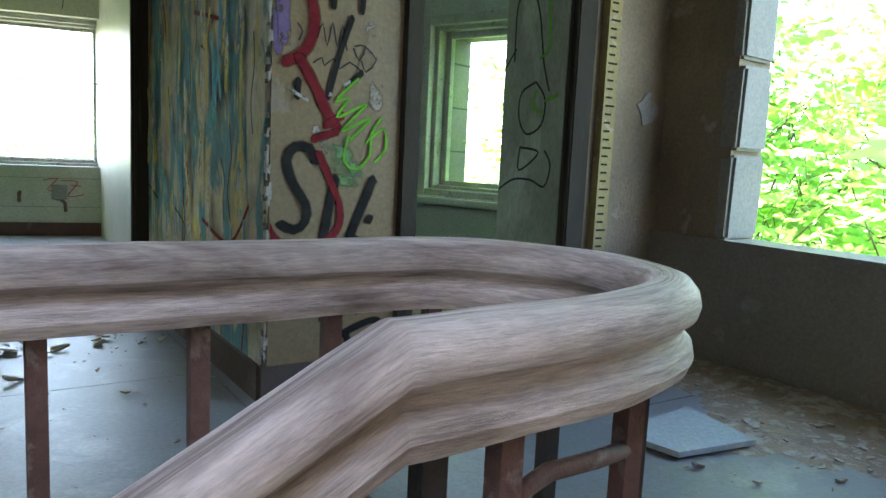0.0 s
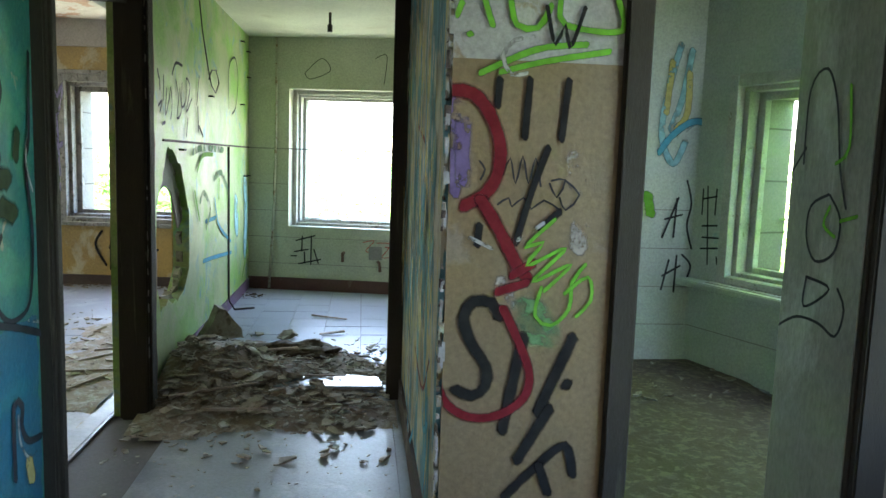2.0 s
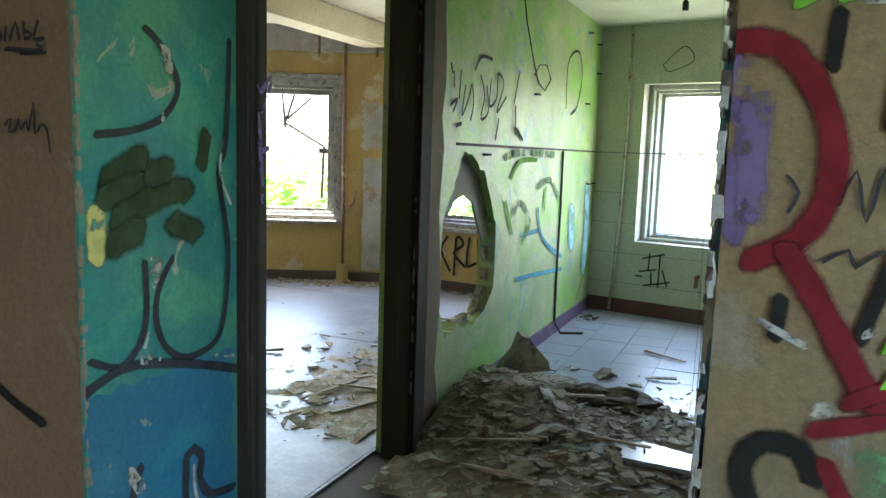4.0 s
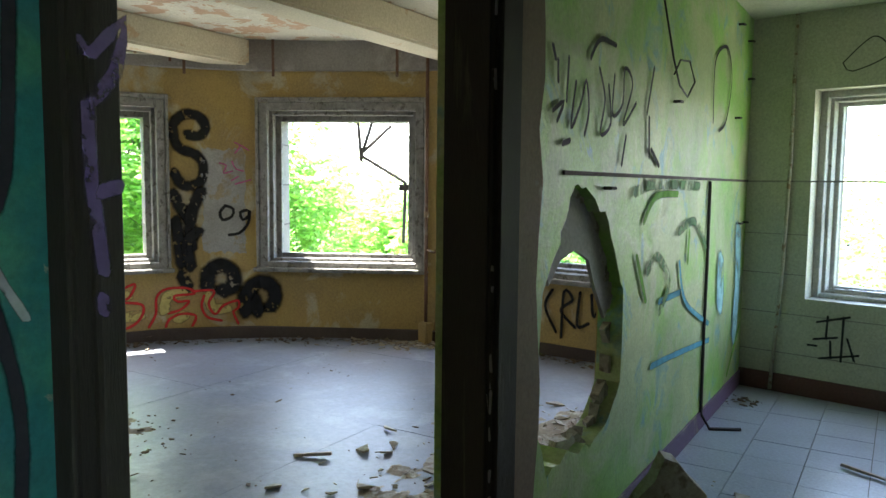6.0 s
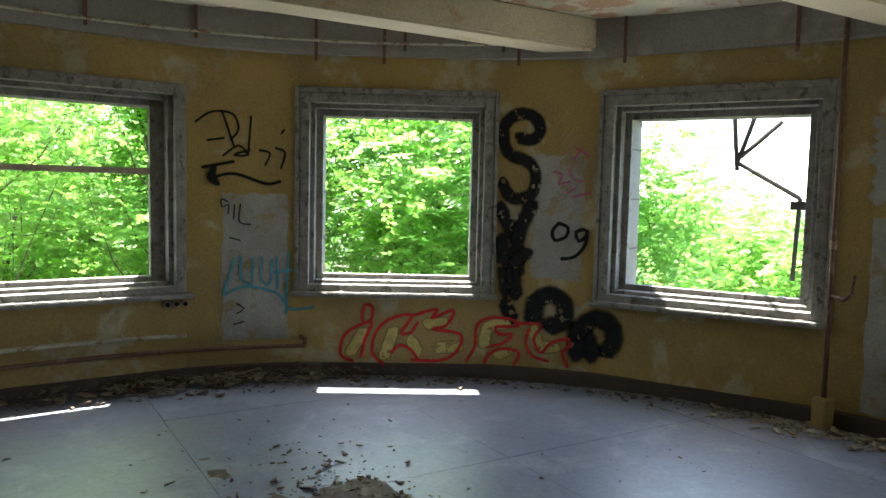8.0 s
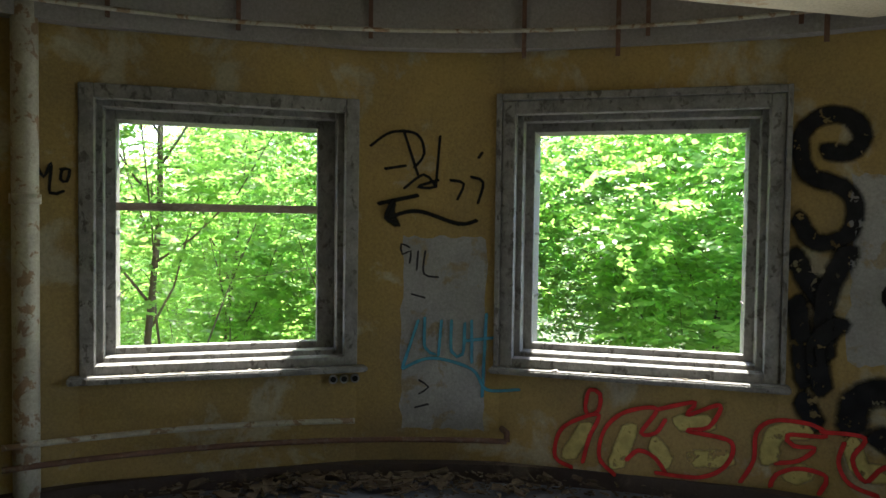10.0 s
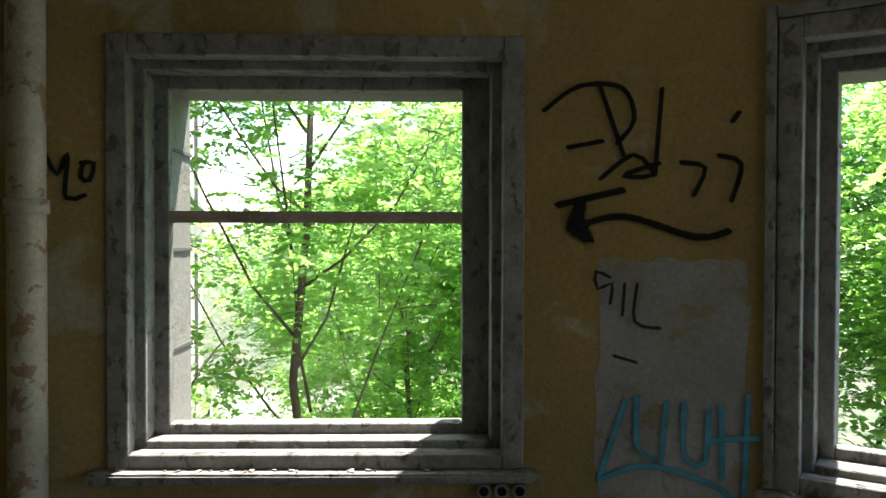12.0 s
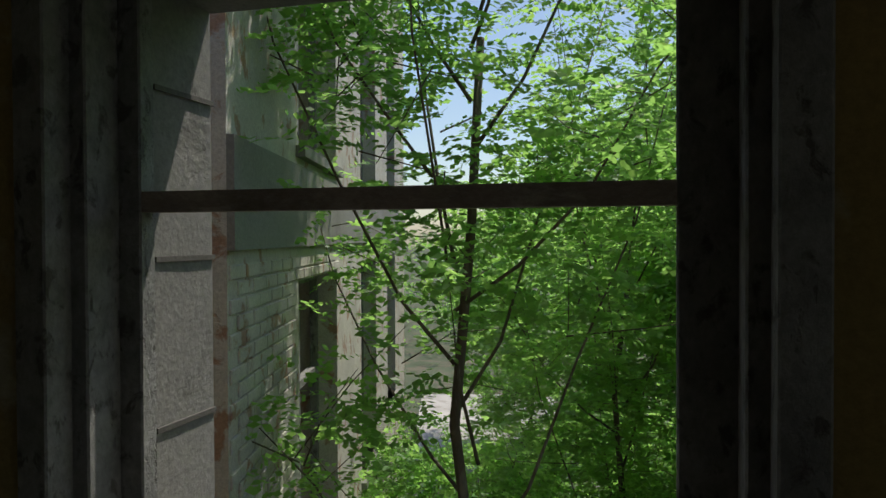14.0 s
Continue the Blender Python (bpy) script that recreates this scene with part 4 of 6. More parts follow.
def on_wall(wall, s, z, lift=0.005):
    if wall == "round":
        return on_round(s, z, lift)
    (a0, b0), (a1, b1), (na, nb) = PLANES[wall]
    k = math.hypot(a1 - a0, b1 - b0)
    return AB @ Vector((a0 + (a1 - a0) * s / k + na * lift, b0 + (b1 - b0) * s / k + nb * lift, z))


layer = [0]


def graffiti(wall, mat, width, label, strokes):
    layer[0] += 1
    lift = 0.0035 + 0.0002 * layer[0]
    unit = RAD * math.pi / 180 if wall == "round" else 1.0
    g = thing("graffiti", label, "graffiti")
    for n_st, st in enumerate(strokes):
        bm = bmesh.new()
        lift += 0.00003
        pts = [Vector((s * unit, z)) for s, z in st]
        fine = []
        for i in range(len(pts) - 1):
            p0, p1, p2, p3 = pts[max(i - 1, 0)], pts[i], pts[i + 1], pts[min(i + 2, len(pts) - 1)]
            n = max(2, int((p2 - p1).length / 0.025))
            for k in range(n):
                t = k / n
                fine.append(0.5 * ((2 * p1) + (p2 - p0) * t + (2 * p0 - 5 * p1 + 4 * p2 - p3) * t * t + (3 * p1 - p0 - 3 * p2 + p3) * t ** 3))
        fine.append(pts[-1])
        d0 = (fine[0] - fine[1]).normalized() if len(fine) > 1 else Vector((1, 0))
        d1 = (fine[-1] - fine[-2]).normalized()
        fine = [fine[0] + d0 * width * 0.45] + fine + [fine[-1] + d1 * width * 0.45]
        prev, rims = None, {}
        for i, p in enumerate(fine):
            d = (fine[min(i + 1, len(fine) - 1)] - fine[max(i - 1, 0)]).normalized()
            nrm = Vector((-d.y, d.x))
            half = width * 0.56 * (0.6 if i in (0, len(fine) - 1) else 1.0 + random.uniform(-0.08, 0.08))
            pair = []
            for sgn in (-1, 0, 1):
                q = p + nrm * half * sgn
                s = q.x / unit
                if wall in LIMITS:
                    s = min(max(s, LIMITS[wall][0]), LIMITS[wall][1])
                v = bm.verts.new(on_wall(wall, s, q.y, lift))
                rims[v] = abs(sgn) if 0 < i < len(fine) - 1 else 1.0
                pair.append(v)
            if prev:
                bm.faces.new((prev[0], prev[1], pair[1], pair[0]))
                bm.faces.new((prev[1], prev[2], pair[2], pair[1]))
            prev = pair
        across = bm.loops.layers.uv.new("stroke")
        for f in bm.faces:
            for lp in f.loops:
                lp[across].uv = (rims[lp.vert], 0.0)
        child("stroke", bm, mat, g)


def wall_patch(wall, s0, s1, z0, z1, mat, name, label, ragged=0.02):
    """A thin coat with a ragged outline on a wall."""
    bm = bmesh.new()
    n, k = 14, 16
    grid = []
    for i in range(n + 1):
        row = []
        for j in range(k + 1):
            s, z = s0 + (s1 - s0) * i / n, z0 + (z1 - z0) * j / k
            if i in (0, n):
                s += random.uniform(-1, 1) * ragged * (s1 - s0) * 2
            if j in (0, k):
                z += random.uniform(-1, 1) * ragged
            row.append(bm.verts.new(on_wall(wall, s, z, 0.003)))
        grid.append(row)
    for i in range(n):
        for j in range(k):
            bm.faces.new((grid[i][j], grid[i + 1][j], grid[i + 1][j + 1], grid[i][j + 1]))
    tagged(part(name, bm, mat), label, "wall patch", "", "structure")


wall_patch("round", 196.2, 203.2, 0.28, 1.40, PUTTY, "plaster_patch", "large white filled patch on the ochre wall", 0.012)
wall_patch("round", 163.6, 169.0, 0.80, 1.75, PUTTY, "plaster_patch", "whitish worn patch beside the black letters")
wall_patch("round", 130.2, 136.0, 0.12, 1.35, PUTTY, "plaster_patch", "white patch on the ochre wall by the pipe", 0.012)
wall_patch("round", 130.5, 136.2, 1.45, 1.95, PUTTY, "plaster_patch", "scraped pale patch on the ochre wall", 0.05)
wall_patch("teal", 0.0, 0.57, 0.02, 0.80, DEEPTEAL, "mural_field", "blue lower field of the wall mural", 0.012)
wall_patch("partition", 0.05, 0.44, 0.0, 2.6, BROWN, "plaster_patch", "bare broken masonry edge of the partition", 0.03)
# flaked light spot on the hall's back wall
bm = bmesh.new()
bmesh.ops.create_circle(bm, cap_ends=True, segments=14, radius=0.075)
for v in bm.verts:
    v.co *= random.uniform(0.75, 1.15)
    v.co.y *= 1.15
for f in bmesh.ops.extrude_face_region(bm, geom=bm.faces[:])["geom"]:
    if isinstance(f, bmesh.types.BMVert):
        f.co.z += 0.006
tagged(part("plaster_scar", bm, PUTTY, None, "", False, AB @ pose(2.97, 2.682, 1.25, 90, 0, 0)), "pale scar where plaster fell off", "wall patch", "", "structure")
graffiti("pier", PURPLE, 0.055, "purple sprayed field on the pier", [[(0.002, 1.611), (0.002, 1.488), (0.015, 1.329)], [(0.042, 1.586), (0.038, 1.472), (0.046, 1.366)]])
graffiti("pier", MUTED, 0.11, "faded green patch of paint on the pier", [[(0.274, 0.96), (0.33, 0.866)]])
graffiti("pier", SCRAPE, 0.06, "scraped pale spots on the painted pier", [[(0.404, 1.449), (0.417, 1.359)], [(0.187, 1.042), (0.201, 0.959)], [(0.43, 1.231), (0.428, 1.158)]])
graffiti("pier", DARKPAINT, 0.007, "thin dark handwriting on the pier", [[(0.172, 1.388), (0.193, 1.442), (0.213, 1.362), (0.233, 1.449), (0.255, 1.363), (0.275, 1.445), (0.295, 1.355)], [(0.329, 1.374), (0.375, 1.379), (0.35, 1.321), (0.324, 1.365)], [(0.375, 1.376), (0.424, 1.332), (0.38, 1.281), (0.359, 1.321)], [(0.158, 1.294), (0.193, 1.316), (0.204, 1.288), (0.241, 1.318), (0.268, 1.282), (0.308, 1.311), (0.361, 1.281)], [(0.094, 1.43), (0.113, 1.404), (0.1, 1.371)]])
graffiti("pier", BLACK, 0.042, "black sprayed letters running down the pier", [[(0.177, 0.927), (0.152, 0.975), (0.093, 0.978), (0.062, 0.926), (0.089, 0.844), (0.142, 0.761), (0.141, 0.696), (0.097, 0.665), (0.041, 0.688)], [(0.204, 0.545), (0.227, 0.681), (0.262, 0.865)], [(0.32, 0.607), (0.429, 0.863)], [(0.409, 0.702), (0.42, 0.704)], [(0.258, 0.443), (0.361, 0.622)]])
graffiti("pier", BLACK, 0.036, "black sprayed letters at the foot of the pier", [[(0.218, 0.313), (0.31, 0.407), (0.418, 0.493), (0.451, 0.389)], [(0.332, 0.427), (0.368, 0.327)]])
graffiti("pier", BLACK, 0.032, "last black sprayed letter at the foot of the pier", [[(0.257, 0.22), (0.471, 0.284), (0.471, 0.113)], [(0.327, 0.239), (0.369, 0.119)]])
graffiti("pier", BLACK, 0.026, "black sprayed bars on the pier", [[(0.15, 1.686), (0.145, 1.602)], [(0.246, 1.69), (0.236, 1.507)], [(0.371, 1.691), (0.355, 1.504)], [(0.314, 1.478), (0.266, 1.336), (0.222, 1.172)], [(0.102, 1.227), (0.097, 1.162)], [(0.362, 1.276), (0.299, 1.219)]])
graffiti("pier", RED, 0.048, "dark red sprayed curve across the pier", [[(-0.014, 1.645), (0.063, 1.639), (0.121, 1.58), (0.157, 1.49), (0.157, 1.401), (0.12, 1.329), (0.049, 1.286)], [(0.102, 1.31), (0.165, 1.216), (0.231, 1.098), (0.264, 1.062)]])
graffiti("pier", RED, 0.034, "dark red sprayed hook on the pier", [[(0.19, 0.959), (0.244, 0.852), (0.287, 0.742), (0.271, 0.657), (0.19, 0.6), (0.093, 0.593), (0.016, 0.639), (-0.035, 0.726)], [(0.214, 1.065), (0.284, 1.107)], [(0.169, 1.012), (0.265, 1.043)]])
graffiti("pier", LIME, 0.014, "lime green sprayed scribble on the pier", [[(0.348, 1.251), (0.252, 1.158), (0.314, 1.177), (0.262, 1.099), (0.387, 1.157), (0.283, 1.047), (0.408, 1.105), (0.322, 1.016)], [(0.314, 1.029), (0.296, 0.935), (0.351, 0.902), (0.409, 0.959), (0.415, 1.046), (0.457, 1.106)], [(0.391, 1.008), (0.467, 1.065), (0.481, 0.987), (0.433, 0.933)]])
graffiti("pier", LIME, 0.022, "lime green sprayed letters on the upper pier", [[(0.007, 1.871), (0.023, 1.912)], [(0.047, 1.819), (0.054, 1.816)], [(0.093, 1.923), (0.12, 1.846)], [(0.174, 1.927), (0.195, 1.853), (0.263, 1.847), (0.303, 1.917)], [(0.331, 1.936), (0.349, 1.861), (0.533, 1.85), (0.516, 1.942)], [(0.087, 1.701), (0.263, 1.781), (0.422, 1.803)], [(0.151, 1.707), (0.286, 1.744), (0.496, 1.785)]])
graffiti("pier", BLACK, 0.014, "small black letter on the upper pier", [[(0.289, 1.913), (0.32, 1.798), (0.349, 1.86), (0.368, 1.79), (0.411, 1.916)]])
graffiti("pier", WHITEPAINT, 0.014, "pale blue-white ring on the pier", [[(0.252, 1.819), (0.19, 1.805), (0.156, 1.756), (0.184, 1.702), (0.234, 1.707)], [(0.071, 1.187), (0.145, 1.152)], [(0.227, 1.181), (0.311, 1.238)]])
graffiti("grey", DARKPAINT, 0.012, "thin dark scribbles on the grey wall", [[(0.085, 1.46), (0.09, 1.74), (0.185, 1.81), (0.26, 1.685), (0.313, 1.442), (0.365, 1.304)], [(-0.022, 1.391), (0.094, 1.521)], [(0.261, 1.349), (0.157, 1.3), (0.146, 1.18), (0.213, 1.097), (0.32, 1.141), (0.34, 1.262), (0.268, 1.347)], [(0.169, 1.03), (0.168, 0.915), (0.313, 1.007), (0.169, 1.03)], [(0.007, 0.806), (0.127, 0.866), (0.266, 0.87), (0.371, 0.844), (0.407, 0.947), (0.361, 1.016)]])
graffiti("grey", LIME, 0.016, "lime green marks on the grey wall", [[(0.331, 1.738), (0.352, 1.518), (0.284, 1.462)], [(0.275, 1.306), (0.245, 1.237), (0.317, 1.198)], [(0.341, 1.258), (0.43, 1.281)]])
graffiti("teal", LILAC, 0.085, "dark olive leaf shapes on the teal mural", [[(0.086, 1.351), (0.2, 1.408)], [(0.074, 1.307), (0.206, 1.337)], [(0.113, 1.248), (0.294, 1.317), (0.366, 1.312)], [(0.095, 1.183), (0.186, 1.216)], [(0.314, 1.226), (0.403, 1.194)], [(0.233, 1.364), (0.292, 1.376)]])
graffiti("teal", LILAC, 0.05, "dark olive bar on the teal mural", [[(0.449, 1.478), (0.431, 1.388)]])
graffiti("teal", DARKPAINT, 0.022, "dark outlines of the teal mural", [[(0.053, 1.465), (0.177, 1.481), (0.285, 1.524), (0.338, 1.612), (0.277, 1.71), (0.219, 1.748)], [(0.016, 0.895), (0.108, 0.857), (0.176, 0.898), (0.206, 0.979), (0.204, 1.127)], [(0.308, 1.128), (0.258, 1.058), (0.24, 0.97), (0.274, 0.877), (0.359, 0.824), (0.485, 0.846), (0.531, 0.95), (0.545, 1.144), (0.504, 1.364), (0.538, 1.457), (0.555, 1.762)]])
graffiti("teal", DARKPAINT, 0.03, "broad dark outlines low on the teal mural", [[(-0.011, 0.811), (0.06, 0.837), (0.158, 0.85), (0.359, 0.805), (0.613, 0.722)], [(0.347, 0.255), (0.353, 0.52), (0.415, 0.504), (0.409, 0.429), (0.456, 0.359), (0.566, 0.337)], [(0.134, 0.352), (0.147, 0.49), (0.175, 0.554)]])
graffiti("teal", WHITEPAINT, 0.014, "pale highlights of the mural", [[(0.485, 0.801), (0.643, 0.76)], [(0.277, 1.71), (0.302, 1.621), (0.277, 1.511)], [(0.383, 0.481), (0.392, 0.379), (0.455, 0.295), (0.523, 0.296)], [(0.227, 1.134), (0.275, 1.119), (0.233, 1.055)], [(0.215, 0.927), (0.185, 0.851), (0.253, 0.846)], [(0.52, 1.457), (0.51, 1.364), (0.558, 1.267)]])
graffiti("teal", SCRAPE, 0.04, "torn pale spots on the teal mural", [[(0.29, 1.702), (0.303, 1.65)], [(0.249, 1.122), (0.241, 1.092)], [(0.221, 0.888), (0.214, 0.867)], [(0.132, 0.559), (0.173, 0.492)]])
graffiti("teal", LEMON, 0.06, "yellowish bare strip on the teal mural", [[(0.045, 1.269), (0.044, 1.156)], [(0.455, 0.28), (0.476, 0.204)]])
graffiti("brown", DARKPAINT, 0.008, "thin dark handwriting on the brown wall", [[(0.874, 1.482), (0.897, 1.499), (0.888, 1.465), (0.913, 1.472), (0.923, 1.499), (0.931, 1.472), (0.951, 1.494), (0.958, 1.467), (0.981, 1.538), (0.981, 1.462), (1.003, 1.485), (1.023, 1.474), (1.032, 1.42)], [(0.885, 1.667), (1.018, 1.664), (0.998, 1.676)], [(0.941, 1.656), (1.029, 1.657)]])
graffiti("brown", BLACK, 0.03, "black sprayed bar on the brown wall", [[(0.766, 0.81), (0.856, 0.76), (0.967, 0.715)]])
graffiti("partition", DARKPAINT, 0.018, "dark grey scribbled letters on the partition", [[(0.543, 1.856), (0.547, 1.786)], [(0.634, 1.877), (0.62, 1.73)], [(0.509, 1.69), (0.599, 1.727), (0.544, 1.659)], [(0.701, 1.804), (0.665, 1.646), (0.755, 1.745), (0.794, 1.82), (0.827, 1.719), (0.789, 1.627)], [(0.925, 1.879), (0.99, 1.772), (0.948, 1.642), (1.06, 1.687), (1.027, 1.831)], [(1.091, 1.876), (1.079, 1.722), (1.194, 1.776), (1.21, 1.916), (1.312, 1.864), (1.207, 1.695), (1.367, 1.794)]])
graffiti("partition", DARKPAINT, 0.022, "dark grey looped scribble on the partition", [[(1.522, 1.764), (1.609, 1.972)], [(2.809, 1.819), (2.817, 2.175), (3.125, 2.295), (3.288, 2.127), (3.17, 1.864), (2.971, 1.781)], [(0.833, 1.903), (0.926, 1.983), (1.098, 1.988)], [(0.499, 1.896), (0.523, 1.855)], [(1.247, 1.653), (1.201, 1.533)], [(0.593, 1.588), (0.657, 1.601)]])
graffiti("partition", BLACK, 0.028, "black paint blot with a drip on the partition", [[(1.599, 1.612), (1.73, 1.543)], [(1.556, 1.75), (1.573, 1.578)]])
graffiti("partition", BLUE, 0.035, "blue sprayed strokes on the partition", [[(1.71, 0.603), (2.115, 0.581), (2.926, 0.52)], [(2.163, 1.061), (2.329, 0.828), (2.896, 0.626)], [(1.808, 0.899), (2.201, 0.899)]])
graffiti("partition", SKYPAINT, 0.2, "pale blue sprayed field on the partition", [[(3.716, 1.14), (3.765, 0.777), (3.712, 0.421)], [(3.177, 0.973), (3.21, 0.707)]])
graffiti("partition", LIME, 0.035, "green sprayed strokes on the partition", [[(3.514, 0.172), (3.738, 0.343), (3.897, 0.464)], [(1.525, 1.293), (1.707, 1.401), (2.082, 1.411)], [(2.351, 1.208), (2.333, 1.046)], [(1.438, 1.146), (1.592, 0.929)]])
graffiti("partition", MUTED, 0.05, "dull green sprayed loops on the partition", [[(1.607, 1.064), (1.764, 1.119), (1.978, 0.977), (1.818, 0.849)], [(2.127, 1.219), (2.458, 1.258), (2.763, 1.098)], [(1.389, 1.424), (1.696, 1.458), (2.532, 1.451)]])
graffiti("white", DARKPAINT, 0.016, "dark hand lettering under the window", [[(0.517, 0.532), (0.722, 0.59)], [(0.501, 0.412), (0.65, 0.442)], [(0.544, 0.284), (0.786, 0.34)], [(0.586, 0.58), (0.58, 0.423)], [(0.684, 0.585), (0.679, 0.283)], [(0.609, 0.412), (0.615, 0.296)], [(0.712, 0.443), (0.761, 0.297)], [(0.467, 0.367), (0.525, 0.368)]])
graffiti("round", BIGBLACK, 0.1, "tall black sprayed letter on the ochre wall", [[(170.78, 1.876), (169.29, 1.861), (168.47, 1.938), (169.3, 2.039), (171.18, 2.049), (172.51, 1.942), (171.9, 1.76), (169.78, 1.696), (168.84, 1.599), (169.24, 1.451), (171.3, 1.411), (172.48, 1.533)]])
graffiti("round", BIGBLACK, 0.12, "flaking black sprayed letters down the ochre wall", [[(172.67, 1.338), (171.58, 1.194), (170.67, 1.105)], [(169.19, 1.365), (170.53, 1.124), (170.46, 0.83)], [(172.43, 1.098), (172.01, 0.896), (171.69, 0.693)], [(169.56, 0.999), (171.04, 0.882), (170.56, 0.662)], [(171.84, 0.595), (170.96, 0.474)]])
graffiti("round", BIGBLACK, 0.155, "rounded black sprayed letters low on the ochre wall", [[(168.56, 0.484), (168.34, 0.611), (166.82, 0.68), (165.34, 0.618), (165.25, 0.482), (166.76, 0.433)], [(163.58, 0.232), (163.76, 0.374), (162.09, 0.511), (160.17, 0.481), (159.73, 0.36), (160.48, 0.275)], [(162.64, 0.364), (161.95, 0.237)]])
graffiti("round", LEMON, 0.1, "pale yellow fill between red outlines", [[(189.17, 0.184), (187.78, 0.347)], [(185.35, 0.158), (184.33, 0.359)], [(182.37, 0.289), (181.5, 0.196)], [(180.51, 0.416), (178.36, 0.427)], [(179.34, 0.227), (176.92, 0.242)], [(174.03, 0.262), (173.58, 0.399), (171.54, 0.432)], [(172.43, 0.18), (171.43, 0.226)], [(168.51, 0.4), (167.84, 0.276), (165.98, 0.276)]])
graffiti("round", BRIGHTRED, 0.026, "red outlined sprayed letters under the window", [[(187.93, 0.465), (187.58, 0.561), (186.74, 0.54), (186.87, 0.445), (187.69, 0.419), (187.93, 0.465)], [(188.92, 0.113), (190.29, 0.165), (189.89, 0.317), (188.24, 0.397), (186.8, 0.421), (187.53, 0.292), (188.03, 0.148)], [(185.44, 0.094), (186.7, 0.184), (186.32, 0.344), (184.7, 0.452), (182.29, 0.482), (183.44, 0.343), (182.34, 0.348), (181.61, 0.426)], [(184.53, 0.185), (183.62, 0.244), (182.33, 0.211), (181.47, 0.129)]])
graffiti("round", BRIGHTRED, 0.026, "red outlined sprayed letters under the window", [[(182.29, 0.478), (179.38, 0.534), (179.99, 0.461), (177.55, 0.528), (178.35, 0.404), (179.95, 0.376), (176.71, 0.336), (177.06, 0.203), (178.96, 0.128), (182.24, 0.129)], [(175.96, 0.125), (175.07, 0.247), (174.89, 0.401), (173.62, 0.47), (171.06, 0.469), (170.22, 0.419), (172.76, 0.401), (172.32, 0.347), (170.89, 0.351), (171.97, 0.274), (173.6, 0.243)], [(173.85, 0.119), (173.47, 0.183), (171.94, 0.233), (170.1, 0.211), (170.55, 0.117)], [(170.53, 0.439), (167.74, 0.439), (168.46, 0.322), (167.61, 0.22), (166.49, 0.304), (164.59, 0.344), (164.64, 0.271), (165.29, 0.243), (164.64, 0.127)], [(169.0, 0.399), (169.34, 0.293), (168.58, 0.195), (166.79, 0.158)]])
graffiti("round", BLUE, 0.02, "blue sprayed tag on the white patch", [[(203.08, 0.644), (201.82, 0.917)], [(201.27, 0.933), (201.23, 0.761), (200.39, 0.722)], [(199.88, 0.918), (200.11, 0.715)], [(199.05, 0.919), (199.0, 0.739), (198.1, 0.724), (197.93, 0.904)], [(197.38, 0.92), (197.31, 0.677)], [(196.16, 0.961), (196.41, 0.481)], [(197.79, 0.803), (195.01, 0.829)], [(203.08, 0.636), (200.66, 0.699), (197.3, 0.638), (196.03, 0.521), (193.34, 0.532)]])
graffiti("round", BLACK, 0.05, "black arrow head of the sprayed tag", [[(204.07, 1.588), (204.15, 1.541), (203.79, 1.479)]])
graffiti("round", BLACK, 0.018, "black sprayed tag with an arrow under it", [[(205.9, 1.92), (204.2, 2.00), (202.1, 1.99), (201.5, 1.88), (202.3, 1.80)], [(203.2, 2.01), (202.0, 1.76)], [(204.7, 1.79), (203.0, 1.81)], [(203.1, 1.68), (201.5, 1.76), (200.6, 1.69), (202.0, 1.69), (200.3, 1.73)], [(200.2, 1.98), (200.5, 1.69)], [(199.3, 1.73), (198.2, 1.71), (198.7, 1.62)], [(197.6, 1.75), (196.6, 1.72), (197.0, 1.60)], [(197.0, 1.86), (196.7, 1.89)]])
graffiti("round", BLACK, 0.026, "black sprayed arrow on the ochre wall", [[(205.2, 1.59), (202.0, 1.64)], [(204.4, 1.51), (202.0, 1.55), (198.6, 1.48), (197.1, 1.50)], [(204.0, 1.61), (204.6, 1.51), (203.5, 1.47)]])
graffiti("round", DARKPAINT, 0.012, "thin black number on a white patch", [[(202.6, 1.34), (203.3, 1.36), (203.2, 1.30), (202.5, 1.32), (202.6, 1.25)], [(201.9, 1.32), (202.0, 1.21)], [(201.3, 1.32), (201.4, 1.19), (200.2, 1.17)], [(202.4, 1.07), (201.3, 1.05)], [(201.7, 0.57), (200.9, 0.53), (201.7, 0.49)], [(202.0, 0.41), (200.9, 0.43)]])
graffiti("round", BLACK, 0.03, "black sprayed number on the ochre wall", [[(166.1, 1.23), (166.8, 1.17), (166.5, 1.10), (165.3, 1.13), (165.1, 1.20), (166.1, 1.23)], [(163.3, 1.19), (164.2, 1.17), (163.9, 1.10), (163.1, 1.14), (163.0, 1.19), (163.2, 1.07), (164.3, 0.98), (165.7, 0.96)]])
graffiti("round", PINK, 0.014, "faded pink scribble on the ochre wall", [[(164.8, 1.81), (164.1, 1.78), (164.8, 1.71)], [(164.1, 1.79), (163.0, 1.74)], [(166.8, 1.62), (165.9, 1.60), (166.3, 1.53), (165.1, 1.55)], [(165.2, 1.64), (164.7, 1.57), (163.7, 1.55)], [(165.3, 1.46), (164.4, 1.50)], [(164.8, 1.43), (162.8, 1.47)]])
graffiti("round", BLACK, 0.018, "black tag beside the big pipe", [[(230.8, 1.77), (230.2, 1.69), (229.7, 1.76), (229.8, 1.61), (228.9, 1.62)], [(229.1, 1.73), (228.5, 1.73), (228.7, 1.67), (229.1, 1.68), (229.0, 1.73)]])
